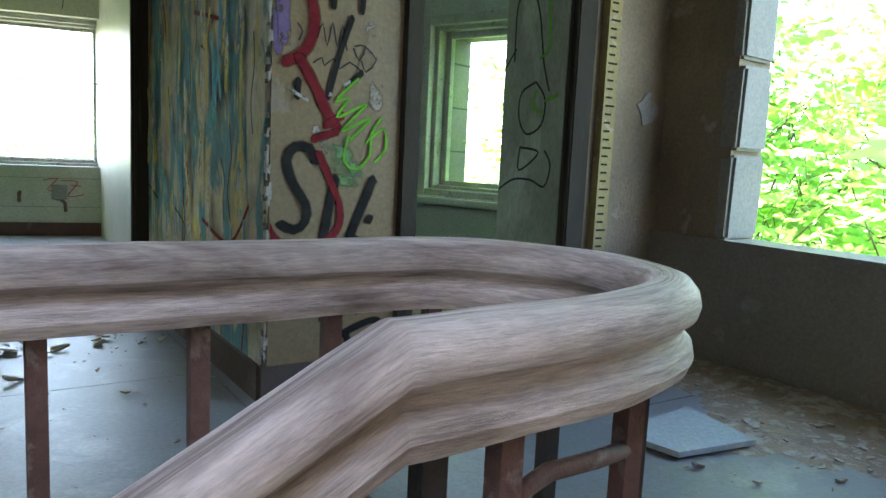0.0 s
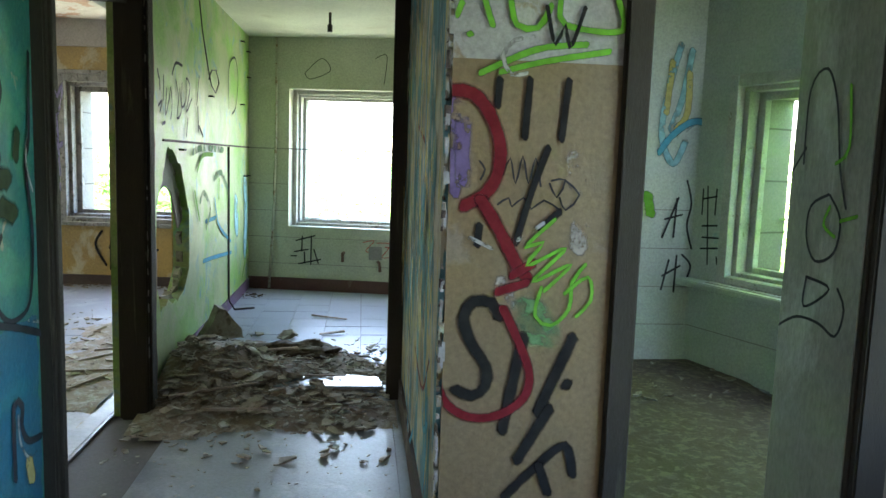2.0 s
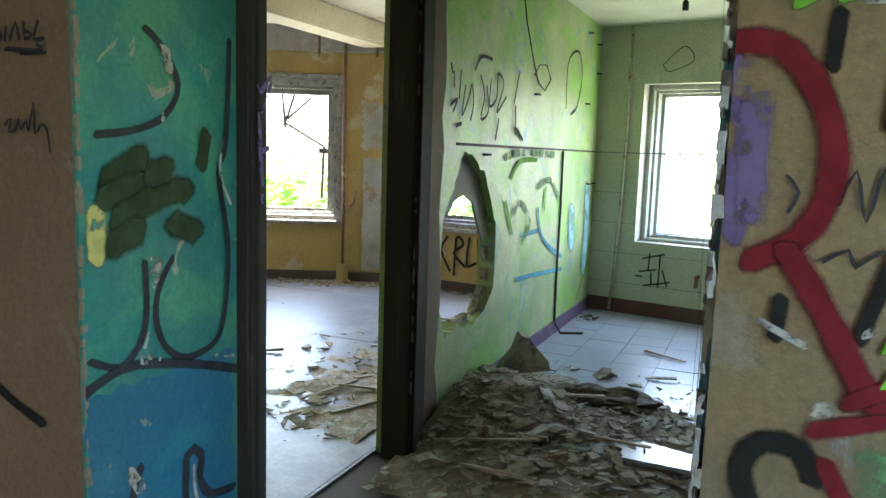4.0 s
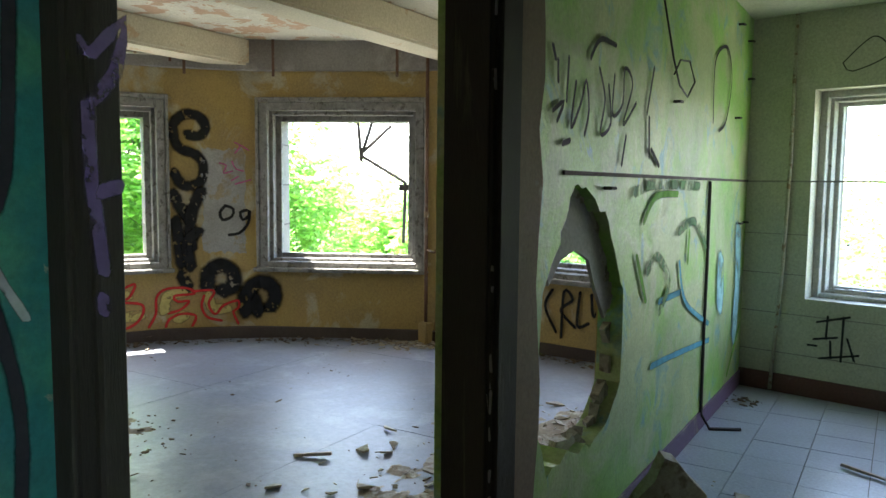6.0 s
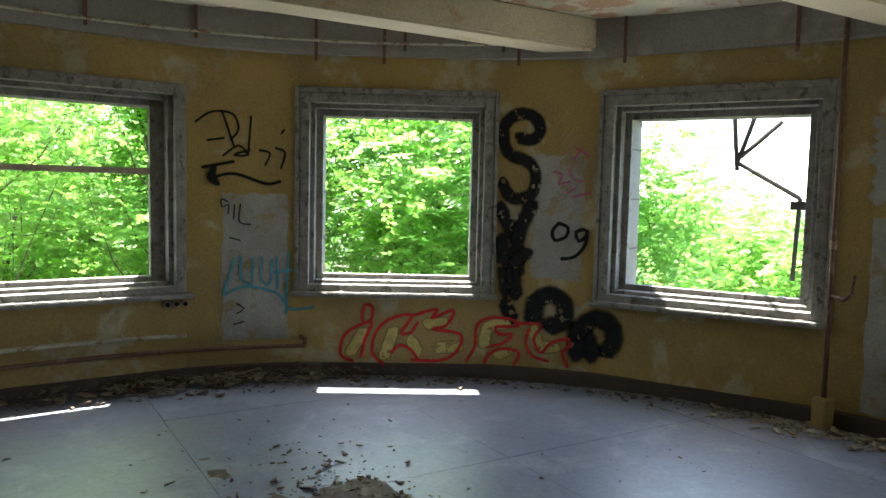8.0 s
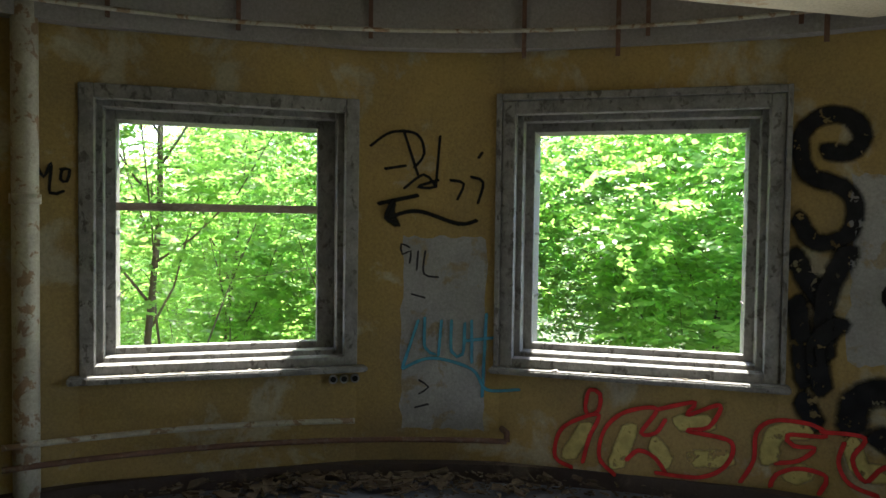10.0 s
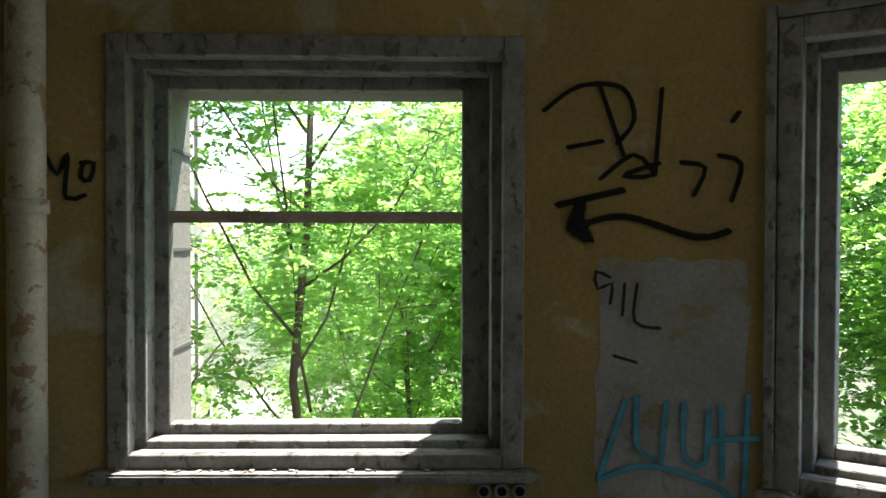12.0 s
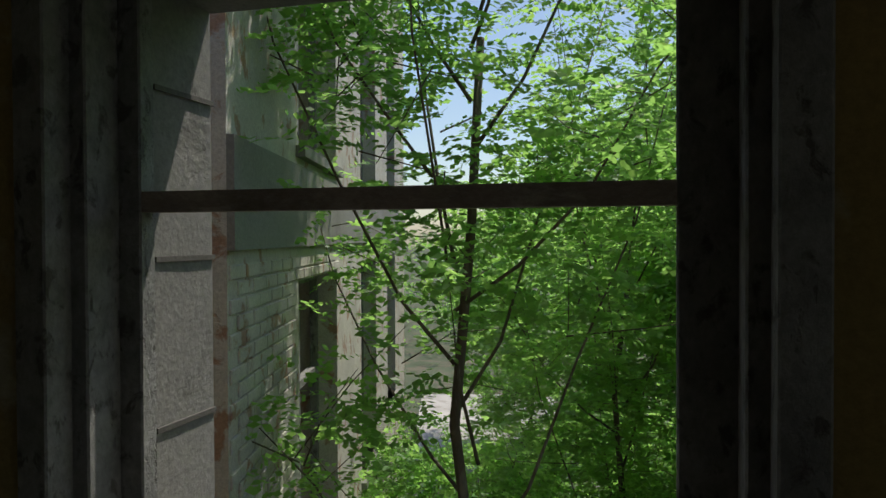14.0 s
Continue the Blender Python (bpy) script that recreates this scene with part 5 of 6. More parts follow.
graffiti("round", BLACK, 0.03, "black sprayed letters seen through the hole", [[(121.4, 0.57), (122.4, 0.42), (120.8, 0.21)], [(120.1, 0.17), (119.8, 0.56), (118.6, 0.50), (120.2, 0.40), (118.2, 0.27)], [(117.6, 0.57), (117.9, 0.29), (116.4, 0.32)], [(116.1, 0.56), (115.7, 0.38), (114.3, 0.57)], [(113.9, 0.48), (114.6, 0.32), (112.8, 0.39)]])
graffiti("round", DARKPAINT, 0.02, "dark smudge of paint over the window", [[(152.4, 2.15), (151.1, 2.13), (150.1, 2.15), (149.2, 2.12), (147.9, 2.14)]])
graffiti("brown", DARKPAINT, 0.01, "small dark tag on the brown wall", [[(0.854, 1.73), (0.861, 1.68), (0.883, 1.70), (0.854, 1.73)], [(0.900, 1.72), (0.894, 1.69)], [(0.912, 1.69), (0.934, 1.73), (0.945, 1.69)], [(0.963, 1.73), (0.965, 1.69), (0.991, 1.70), (0.962, 1.71)], [(1.012, 1.73), (0.996, 1.69), (1.029, 1.69)], [(0.901, 1.67), (1.018, 1.66)]])
graffiti("white", BRIGHTRED, 0.008, "faint red scribble under the window", [[(1.239, 0.54), (1.356, 0.56), (1.269, 0.45), (1.415, 0.44)], [(1.385, 0.54), (1.532, 0.53), (1.445, 0.39), (1.592, 0.41)], [(1.474, 0.50), (1.562, 0.49)]])
graffiti("white", DARKPAINT, 0.008, "faint grey scribble above the window", [[(0.594, 2.27), (0.770, 2.42), (0.861, 2.30), (0.654, 2.21), (0.594, 2.27)], [(1.328, 2.43), (1.444, 2.46), (1.422, 2.17)]])
graffiti("tiled", DARKPAINT, 0.016, "dark scribbles on the tiled wall", [[(1.217, 0.924), (1.324, 1.214)], [(1.229, 1.056), (1.358, 1.092)], [(1.312, 1.205), (1.302, 0.926)], [(1.28, 0.76), (1.235, 0.542)], [(1.237, 0.643), (1.368, 0.72)], [(1.337, 0.794), (1.331, 0.527)], [(1.379, 1.338), (1.421, 1.176), (1.399, 1.011), (1.445, 0.846)], [(1.375, 0.803), (1.446, 0.721), (1.412, 0.595)]])
graffiti("tiled", SKYPAINT, 0.05, "pale blue and yellow loops on the tiled wall", [[(1.267, 2.287), (1.194, 1.97), (1.166, 1.653), (1.264, 1.455), (1.345, 1.619)], [(1.353, 2.252), (1.295, 1.896), (1.226, 1.695)], [(1.292, 1.657), (1.411, 1.761), (1.54, 1.726), (1.674, 1.651)]])
graffiti("tiled", LEMON, 0.05, "faded yellow loops on the tiled wall", [[(1.213, 2.167), (1.188, 1.812)], [(1.343, 2.095), (1.343, 1.818), (1.268, 1.696)]])
graffiti("tiledwin", DARKPAINT, 0.014, "dark letters beside the window of the tiled room", [[(0.124, 1.283), (0.126, 1.102)], [(0.131, 1.215), (0.254, 1.238)], [(0.249, 1.289), (0.246, 1.111)], [(0.134, 1.022), (0.274, 1.035)], [(0.142, 0.941), (0.293, 0.949)], [(0.134, 0.859), (0.29, 0.878)], [(0.164, 1.305), (0.208, 0.754)], [(0.286, 0.817), (0.296, 0.767)]])
graffiti("tiled", BLUE, 0.05, "blue sprayed arch on the tiled wall", [[(1.154, 1.53), (1.250, 1.66), (1.411, 1.76), (1.607, 1.69)]])
graffiti("tiled", LIME, 0.08, "bright green sprayed spot on the tiled wall", [[(1.090, 1.23), (1.121, 1.09)]])
graffiti("mural", RED, 0.02, "dark red streak on the mural", [[(1.040, 1.57), (1.454, 1.49)], [(0.445, 1.68), (0.526, 1.45)], [(1.195, 0.63), (1.597, 0.57), (1.835, 0.74)]])
graffiti("mural", BLUE, 0.03, "blue sprayed shapes on the mural", [[(0.700, 0.44), (0.846, 0.20), (0.980, 0.12), (1.212, 0.26)], [(1.597, 0.57), (1.691, 0.45), (1.849, 0.52)], [(0.387, 0.82), (0.546, 0.72)]])
graffiti("mural", WHITEPAINT, 0.02, "white sprayed shapes on the mural", [[(0.624, 0.58), (0.840, 0.38)], [(1.085, 0.53), (1.310, 0.49)], [(0.142, 0.24), (0.404, 0.10)], [(0.303, 0.94), (0.464, 0.92)]])
graffiti("mural", BLACK, 0.012, "black sprayed marks on the mural", [[(-0.051, 0.76), (0.309, 0.66)], [(0.694, 0.64), (0.899, 0.56), (0.838, 0.43)], [(1.159, 1.41), (1.245, 1.38)], [(0.844, 0.26), (0.977, 0.18)], [(1.410, 0.53), (1.508, 0.50)]])

graffiti("jambside", PURPLE, 0.022, "purple spray strokes on the dark door jamb", [[(-0.001, 1.631), (0.022, 1.616), (0.069, 1.665), (0.054, 1.595), (0.019, 1.554)], [(0.011, 1.553), (0.016, 1.443), (0.03, 1.328)], [(0.027, 1.294), (0.028, 1.274)], [(0.028, 1.435), (0.057, 1.443)]])
drip = random.Random(21)
for mat, n, width, label in ((DARKPAINT, 16, 0.010, "thin dark paint drips on the mural"), (RED, 9, 0.014, "dark red paint drips on the mural"), (BLUE, 14, 0.03, "teal paint runs on the mural"), (WHITEPAINT, 18, 0.04, "pale scraped runs on the mural"), (LEMON, 10, 0.035, "yellow paint runs on the mural")):
    runs = []
    for k in range(n):
        x, z, fall = drip.uniform(0.05, 1.88), drip.uniform(0.5, 2.3), drip.uniform(0.15, 0.6)
        runs.append([(x + drip.uniform(-0.03, 0.03), max(0.16, z - fall * q / 3)) for q in range(4)])
    graffiti("mural", mat, width, label, runs)


def edge_chips(name, label, mat, a, b0, b1, n, axis):
    """Flaked paint along an upright corner."""
    bm = bmesh.new()
    for k in range(n):
        z, s = random.uniform(0.1, H - 0.1), random.uniform(0.004, 0.016)
        if axis == "a":
            cube(bm, a - 0.003, a + random.uniform(0.0, s), b0 - 0.004, b1, z, z + s * random.uniform(1, 4), AB, 0.003)
        else:
            cube(bm, a - 0.004, a + 0.004, b0, b0 + random.uniform(0.005, s), z, z + s * random.uniform(1, 4), AB, 0.003)
    tagged(part(name, bm, mat), label, "wall damage", "", "stuff")


edge_chips("flaked_edge", "pale scratches on the dark door post", COVE, -0.40, 4.37, 4.53, 26, "b")
edge_chips("flaked_edge", "broken whitish plaster along the edge of the painted pier", PUTTY, 0.972, 2.682, 2.70, 110, "a")
edge_chips("flaked_edge", "dark broken spots along the edge of the painted pier", DARKSKIRT, 0.970, 2.681, 2.70, 40, "a")
edge_chips("flaked_edge", "flaked plaster along the edge of the teal wall", BARE, -0.49, 2.655, 2.70, 90, "b")

# ---- fittings of the round room ----
def rod(heading, z0, z1):
    bm = bmesh.new()
    p = AB @ Vector((*at_angle(heading - TURNED, RAD - 0.125), 0))
    cube(bm, -0.012, 0.012, -0.006, 0.006, z0, z1, Matrix.Translation(p) @ pose(0, 0, 0, 0, 0, heading + 90), 0.001)
    tagged(part("pipe_hanger", bm, RUST), "rusty iron strap hanging from the ceiling", "bracket", "pipe hangers")


for h in (193.4, 185.9, 170.9, 159.5, 142.8, 133.5):
    rod(h, 2.40, H + 0.05)
for h in (216.5, 206.0, 183.6, 172.6, 226.0):
    rod(h, 2.50, H + 0.05)


def arc_pipe(name, r, z, d0, d1, rad, mat, label, drop=0.0):
    bm = bmesh.new()
    n = int(abs(d1 - d0) / 2) + 2
    tube(bm, [AB @ Vector((*at_angle(d0 + (d1 - d0) * i / n - TURNED, r), z + drop * i / n)) for i in range(n + 1)], rad, 8)
    tagged(part(name, bm, mat, None, "", True), label, "pipe")


arc_pipe("conduit", RAD - 0.13, 2.56, 165, 234, 0.012, PIPEPAINT, "thin pale conduit along the top of the curved wall", -0.02)
arc_pipe("heating_pipe", RAD - 0.11, 0.36, 207, 233, 0.016, PIPEPAINT, "cream heating pipe low on the curved wall")
arc_pipe("heating_pipe", RAD - 0.11, 0.25, 194.3, 233, 0.016, RUST, "rusty heating pipe low on the curved wall", 0.0)
bm = bmesh.new()
q = Vector((*at_angle(194.3 - TURNED, RAD - 0.11), 0.25))
tube(bm, [AB @ q, AB @ (q + Vector((0.0, 0.0, 0.05))), AB @ (q + Vector((-0.09, 0.0, 0.05)))], 0.018, 8)
tagged(part("pipe_elbow", bm, RUST, None, "", True), "rusty elbow at the end of the heating pipe", "pipe")
bm = bmesh.new()
tube(bm, [AB @ Vector((-6.0 + 0.12, 3.36, z)) for z in (-0.01, 0.5, 1.0, 1.6, 2.2, 2.74)], 0.062, 14)
big = tagged(part("riser_pipe", bm, PIPEPAINT, None, "", True), "thick flaking cream riser pipe beside the window", "pipe")
bm = bmesh.new()
tube(bm, [AB @ Vector((-5.88, 3.36, z)) for z in (1.55, 1.60)], 0.072, 14)
child("pipe_collar", bm, PIPEPAINT, big, "", True)
riser = thing("riser_pipe", "thin rusty riser pipe with a clip beside the window", "pipe")
p = Vector((*at_angle(138.6 - TURNED, RAD - 0.13), 0))
bm = bmesh.new()
tube(bm, [AB @ (p + Vector((0, 0, z))) for z in (0.2, 0.8, 1.6, 2.73)], 0.017, 8)
child("tube", bm, RUST, riser, "", True)
bm = bmesh.new()
cube(bm, p.x - 0.05, p.x + 0.05, p.y - 0.05, p.y + 0.05, -0.012, 0.2, AB, 0.006)
bmesh.ops.bevel(bm, geom=bm.edges[:], offset=0.012, segments=2, affect="EDGES")
child("boxing", bm, OCHRE, riser, "ochre painted boxing round the pipe foot")
bm = bmesh.new()
tube(bm, [AB @ (p + Vector(v)) for v in ((0.0, 0.0, 0.86), (0.10, -0.02, 0.84), (0.15, -0.02, 0.88), (0.16, -0.02, 1.0))], 0.012, 8)
child("branch", bm, RUST, riser, "", True)
bm = bmesh.new()
tube(bm, [AB @ (p + Vector((0, 0, z))) for z in (1.15, 1.2)], 0.026, 8)
child("clip", bm, PIPEPAINT, riser)

sockets = thing("wall_socket", "row of dark round wall sockets under the window", "socket")
for i, h in enumerate((207.0, 207.9, 208.8)):
    bm = bmesh.new()
    m = Matrix.Translation(on_round(h, 0.585, 0.02)) @ pose(0, 0, 0, 90, 0, h + 90)
    bmesh.ops.create_cone(bm, cap_ends=True, segments=16, radius1=0.026, radius2=0.024, depth=0.03)
    bm.transform(m)
    s = child("socket", bm, PUTTY if i else COVE, sockets)
    bm = bmesh.new()
    bmesh.ops.create_cone(bm, cap_ends=True, segments=12, radius1=0.017, radius2=0.017, depth=0.034)
    bm.transform(m)
    child("socket_hole", bm, BLACK, s)

# iron arm outside the third window
mC, wC = WINDOW_FRAMES["C"]
arm = thing("iron_arm", "dark angled iron arm fixed outside the window", "bracket")
for a, b in (((1.27, 0.55, 0.2), (1.29, 0.55, 0.80)), ((1.29, 0.55, 0.80), (0.84, 0.60, 1.06)), ((0.84, 0.60, 1.0), (0.78, 0.60, 1.7)), ((0.84, 0.60, 1.06), (0.98, 0.60, 1.5)), ((0.86, 0.60, 1.1), (1.14, 0.60, 1.36))):
    bm = bmesh.new()
    tube(bm, [mC @ Vector(a), mC @ Vector(b)], 0.018, 6)
    child("bar", bm, BLACKIRON, arm)
bm = bmesh.new()
cube(bm, 1.24, 1.40, 0.44, 0.57, 0.72, 0.78, mC)
child("fixing", bm, BLACKIRON, arm)

# ---- fittings of the other rooms ----
gauge = thing("scale_board", "tall yellow measuring board with black marks on a dark foot", "measuring board")
bm = bmesh.new()
cube(bm, 2.615, 2.70, 2.640, 2.684, 0.17, H, AB, 0.002)
child("board", bm, GAUGE, gauge)
bm = bmesh.new()
cube(bm, 2.605, 2.71, 2.625, 2.684, -0.012, 0.18, AB, 0.003)
child("foot", bm, BLACKIRON, gauge, "black foot of the board")
bm = bmesh.new()
for k in range(60):
    z = 0.24 + k * 0.04
    if z < H - 0.03:
        cube(bm, 2.628, 2.628 + (0.058 if k % 5 == 0 else 0.04), 2.6375, 2.641, z, z + 0.009, AB)
tagged(child("scale_marks", bm, BLACK, gauge, "black scale marks"), kind="stuff")

seam = bmesh.new()
cube(seam, 0.62, 4.0, -0.010, 0.0, 1.485, 1.50, PM)
structure("trim_partition", seam, DARKSKIRT, "thin dark joint strip across the partition", "trim")
seam = bmesh.new()
cube(seam, 0.0, WL, -0.008, 0.0, 1.485, 1.497, WMo)
structure("trim_white_room", seam, COVE, "thin joint strip across the pale wall", "trim")
bm = bmesh.new()
tube(bm, [PM @ Vector(v) for v in ((2.78, -0.012, 1.48), (2.79, -0.012, 1.0), (2.77, -0.012, 0.6), (2.78, -0.012, 0.1), (2.80, -0.06, 0.01), (2.90, -0.22, 0.008))], 0.010, 6)
tagged(part("cable", bm, BLACKIRON, None, "", True), "dark cable running down the partition to the floor", "cable")
bm = bmesh.new()
tube(bm, [PM @ Vector(v) for v in ((1.53, -0.02, 2.6), (1.68, -0.02, 2.3), (1.88, -0.02, 2.05), (2.00, -0.02, 1.94), (2.16, -0.02, 1.90), (2.30, -0.02, 1.99), (2.18, -0.02, 2.08), (2.00, -0.02, 2.06), (1.90, -0.02, 1.98))], 0.005, 6)
tagged(part("cable", bm, BLACKIRON, None, "", True), "thin black cable curled in a loop on the partition", "cable")
for s, z in ((1.98, 1.86), (3.48, 1.9), (3.88, 2.2), (3.83, 2.45), (3.48, 2.5), (1.03, 1.44), (3.68, 1.2), (3.88, 1.2)):
    bm = bmesh.new()
    tube(bm, [PM @ Vector((s, 0.01, z)), PM @ Vector((s, -0.03, z)), PM @ Vector((s + 0.03, -0.035, z))], 0.008, 6)
    tagged(part("wall_hook", bm, BLACKIRON), "small dark iron hook in the partition", "hook", "hooks in the partition")
bm = bmesh.new()
tube(bm, [WMo @ Vector(v) for v in ((0.30, -0.03, 2.62), (0.30, -0.03, 1.6), (0.28, -0.03, 0.9), (0.24, -0.05, 0.02))], 0.013, 8)
tagged(part("heating_pipe", bm, PIPEPAINT, None, "", True), "thin pale upright pipe on the pale wall", "pipe")
plate = thing("wall_plate", "small grey metal box with a pipe stub under the window", "fitting")
bm = bmesh.new()
cube(bm, 1.30, 1.44, -0.02, 0.0, 0.36, 0.50, WMo, 0.002)
child("plate", bm, COVE, plate)
bm = bmesh.new()
tube(bm, [WMo @ Vector(v) for v in ((1.40, -0.01, 0.34), (1.42, -0.05, 0.33), (1.43, -0.05, 0.24))], 0.016, 8)
child("stub", bm, RUST, plate)
bm = bmesh.new()
tube(bm, [WMo @ Vector(v) for v in ((1.03, 0.0, 0.42), (1.03, -0.05, 0.42), (1.03, -0.05, 0.33))], 0.018, 8)
tagged(part("pipe_stub", bm, RUST), "rusty pipe stub in the pale wall", "pipe")
hangp = AB @ Vector((0.42, 6.9, H - 0.05))
bm = bmesh.new()
tube(bm, [hangp, hangp + Vector((0, 0, -0.10))], 0.012, 8)
tube(bm, [hangp + Vector((0, 0, -0.10)), hangp + Vector((0, 0, -0.16))], 0.022, 8)
tagged(part("lamp_holder", bm, BLACKIRON), "bare dark lamp holder under the ceiling", "lamp holder")
# joint lines of tiled walls
bm = bmesh.new()
for z in (0.28, 0.56, 0.84, 1.12):
    cube(bm, 0.0, 0.43, -0.004, 0.0, z, z + 0.006, WMo)
    cube(bm, 1.6, WL, -0.004, 0.0, z, z + 0.006, WMo) if z > 0.6 else cube(bm, 0.43, WL, -0.004, 0.0, z, z + 0.006, WMo)
    cube(bm, 1.66, 3.09, 5.524, 5.53, z, z + 0.006, AB)
    cube(bm, 0.0, 1.4, -0.005, 0.0, min(z, 0.6), min(z, 0.6) + 0.006, QM) if z < 0.6 else None
for k in range(3):
    cube(bm, 2.0 + k * 0.36, 2.006 + k * 0.36, 5.5235, 5.53, 0, 1.4, AB)
structure("trim_tile_joints", bm, COVE, "thin dark joints of the wall panels", "trim")


# ---- rubble and litter ----
def chunk(bm, x, y, z, s, flat, m=AB):
    r = bmesh.ops.create_icosphere(bm, subdivisions=1, radius=1.0)
    mm = m @ pose(x, y, z, random.uniform(-25, 25), random.uniform(-25, 25), random.uniform(0, 360)) @ Matrix.Diagonal((s * random.uniform(0.6, 1.3), s * random.uniform(0.5, 1.0), s * flat, 1))
    for v in r["verts"]:
        v.co = mm @ (Vector([max(-0.62, min(0.62, c)) for c in v.co]) * random.uniform(0.75, 1.25))


def flakes(bm, x, y, z, s, m=AB):
    mm = m @ pose(x, y, z, random.uniform(-18, 18), random.uniform(-18, 18), random.uniform(0, 360))
    pts = sorted(random.uniform(0, math.tau) for _ in range(5))
    lo = [bm.verts.new(mm @ Vector((math.cos(t) * s * 1.2, math.sin(t) * s * 0.8, 0))) for t in pts]
    hi = [bm.verts.new(mm @ Vector((math.cos(t) * s * 1.2, math.sin(t) * s * 0.8, 0.18 * s + 0.002))) for t in pts]
    bm.faces.new(lo[::-1])
    bm.faces.new(hi)
    for i in range(5):
        bm.faces.new((lo[i], lo[(i + 1) % 5], hi[(i + 1) % 5], hi[i]))


def scatter(name, label, mat, n, place, s0, s1, height=lambda a, b: 0.0):
    bm = bmesh.new()
    for i in range(n):
        a, b = place()
        flakes(bm, a, b, height(a, b) + random.uniform(0.002, 0.012), s0 * (s1 / s0) ** (random.random() ** 2.2))
    tagged(part(name, bm, mat), label, "rubble", "", "stuff")


def heap_height(a, b):
    return max(0.0, 0.20 * math.exp(-((a + 0.30) / 0.32) ** 2 - ((b - 5.15) / 0.50) ** 2) + 0.07 * math.exp(-((a - 0.15) / 0.45) ** 2 - ((b - 5.25) / 0.42) ** 2) + 0.035 * math.exp(-((a - 0.2) / 0.7) ** 2 - ((b - 4.45) / 0.25) ** 2))


def hill(name, label, mat, a0, a1, b0, b1, fn, n=60, floor=0.004):
    """A low uneven mound of grit between two corners of the plan, thinning out to its edge."""
    bm = bmesh.new()
    vs = {}
    for i in range(n + 1):
        for j in range(n + 1):
            a, b = a0 + (a1 - a0) * i / n, b0 + (b1 - b0) * j / n
            h = fn(a, b)
            vs[i, j] = (h, a, b)
    made = {}

    def vert(k):
        if k not in made:
            h, a, b = vs[k]
            made[k] = bm.verts.new(AB @ Vector((a, b, floor - 0.01 + h + noise.noise(Vector((a * 22, b * 22, 3))) * 0.006)))
        return made[k]

    for i in range(n):
        for j in range(n):
            ks = ((i, j), (i + 1, j), (i + 1, j + 1), (i, j + 1))
            if max(vs[k][0] for k in ks) > 0.006:
                bm.faces.new([vert(k) for k in ks])
    tagged(part(name, bm, mat, None, "", True), label, "rubble", "", "stuff")


def soft(a, b):
    return noise.noise(Vector((a * 2.2, b * 2.2, 1.0))) * 0.5 + noise.noise(Vector((a * 6.0, b * 6.0, 4.0))) * 0.3


hill("rubble_heap", "heap of plaster rubble and brown grit in the doorway", RUBBLE, -0.46, 0.93, 4.0, 6.1, lambda a, b: heap_height(a, b) + 0.012 * (soft(a, b) + 0.25 - abs(b - 4.9) * 0.35))
hill("grit_field", "brown grit spread over the floor inside the round room door", RUBBLE, -2.2, -0.72, 4.1, 7.6,
     lambda a, b: 0.030 * (soft(a, b) + 0.68 - abs((a + 0.75) * 0.75 + (b - 5.1) * 0.10) - max(0, 4.75 - b) * 0.9 - max(0, b - 6.6)))
hill("grit_field", "brown gritty dirt on the hall floor below the parapet", RUBBLE, 1.75, 3.06, -1.2, 2.66, lambda a, b: 0.018 * (soft(a, b) + 1.0 - (3.05 - a) * 1.1) + 0.03 * math.exp(-((a - 3.05) / 0.12) ** 2))
hill("grit_field", "thin brown dirt on the corridor floor", RUBBLE, -0.46, 0.94, 2.9, 4.2, lambda a, b: 0.010 * (soft(a, b) + 0.05 - abs(a - 0.35) * 0.5 + (b - 3.5) * 0.35))
hill("grit_field", "thin dark dirt and dust on the tiled room floor", LITTER, 1.67, 3.3, 2.75, 5.5, lambda a, b: 0.012 * (soft(a, b) + 1.3 + max(0, b - 4.6) * 1.5))
hill("dirt_patch", "dark litter patch on the round room floor", LITTER, -4.6, -2.6, 4.2, 6.2, lambda a, b: 0.028 * (soft(a, b) + 0.5 - math.hypot((a + 3.6) / 0.75, (b - 5.15) / 0.42) * 0.5), 60)
random.seed(4)
scatter("rubble_chips", "pale broken plaster chips in the doorway", CHIP, 1500, lambda: (random.uniform(-0.44, 0.9), random.gauss(4.95, 0.5)), 0.008, 0.055, heap_height)
scatter("rubble_chips", "pale chips and splinters inside the round room door", CHIP, 520, lambda: (-0.74 - abs(random.gauss(0, 0.5)), random.uniform(4.4, 7.2)), 0.008, 0.055)
scatter("rubble_chips", "small stones below the parapet", CHIP, 420, lambda: (3.04 - abs(random.gauss(0, 0.5)), random.uniform(-1.0, 2.6)), 0.006, 0.04)
scatter("rubble_chips", "crumbs scattered over the corridor floor", CHIP, 160, lambda: (random.uniform(-0.45, 0.93), random.uniform(2.0, 4.3)), 0.004, 0.022)
scatter("rubble_chips", "crumbs scattered over the round room floor", LITTER, 140, lambda: (random.uniform(-5.0, -1.0), random.uniform(3.6, 7.6)), 0.004, 0.03)
scatter("rubble_chips", "dark litter in the floor patch", LITTER, 260, lambda: (random.gauss(-3.6, 0.36), random.gauss(5.15, 0.22)), 0.006, 0.035)
scatter("rubble_chips", "dirt in the tiled room", RUBBLE, 200, lambda: (random.uniform(1.8, 3.2), random.uniform(4.6, 5.5)), 0.008, 0.06)


def at_foot():
    h = random.uniform(94, 236)
    return at_angle(h - TURNED, RAD - 0.11 - abs(random.gauss(0, 0.10)))


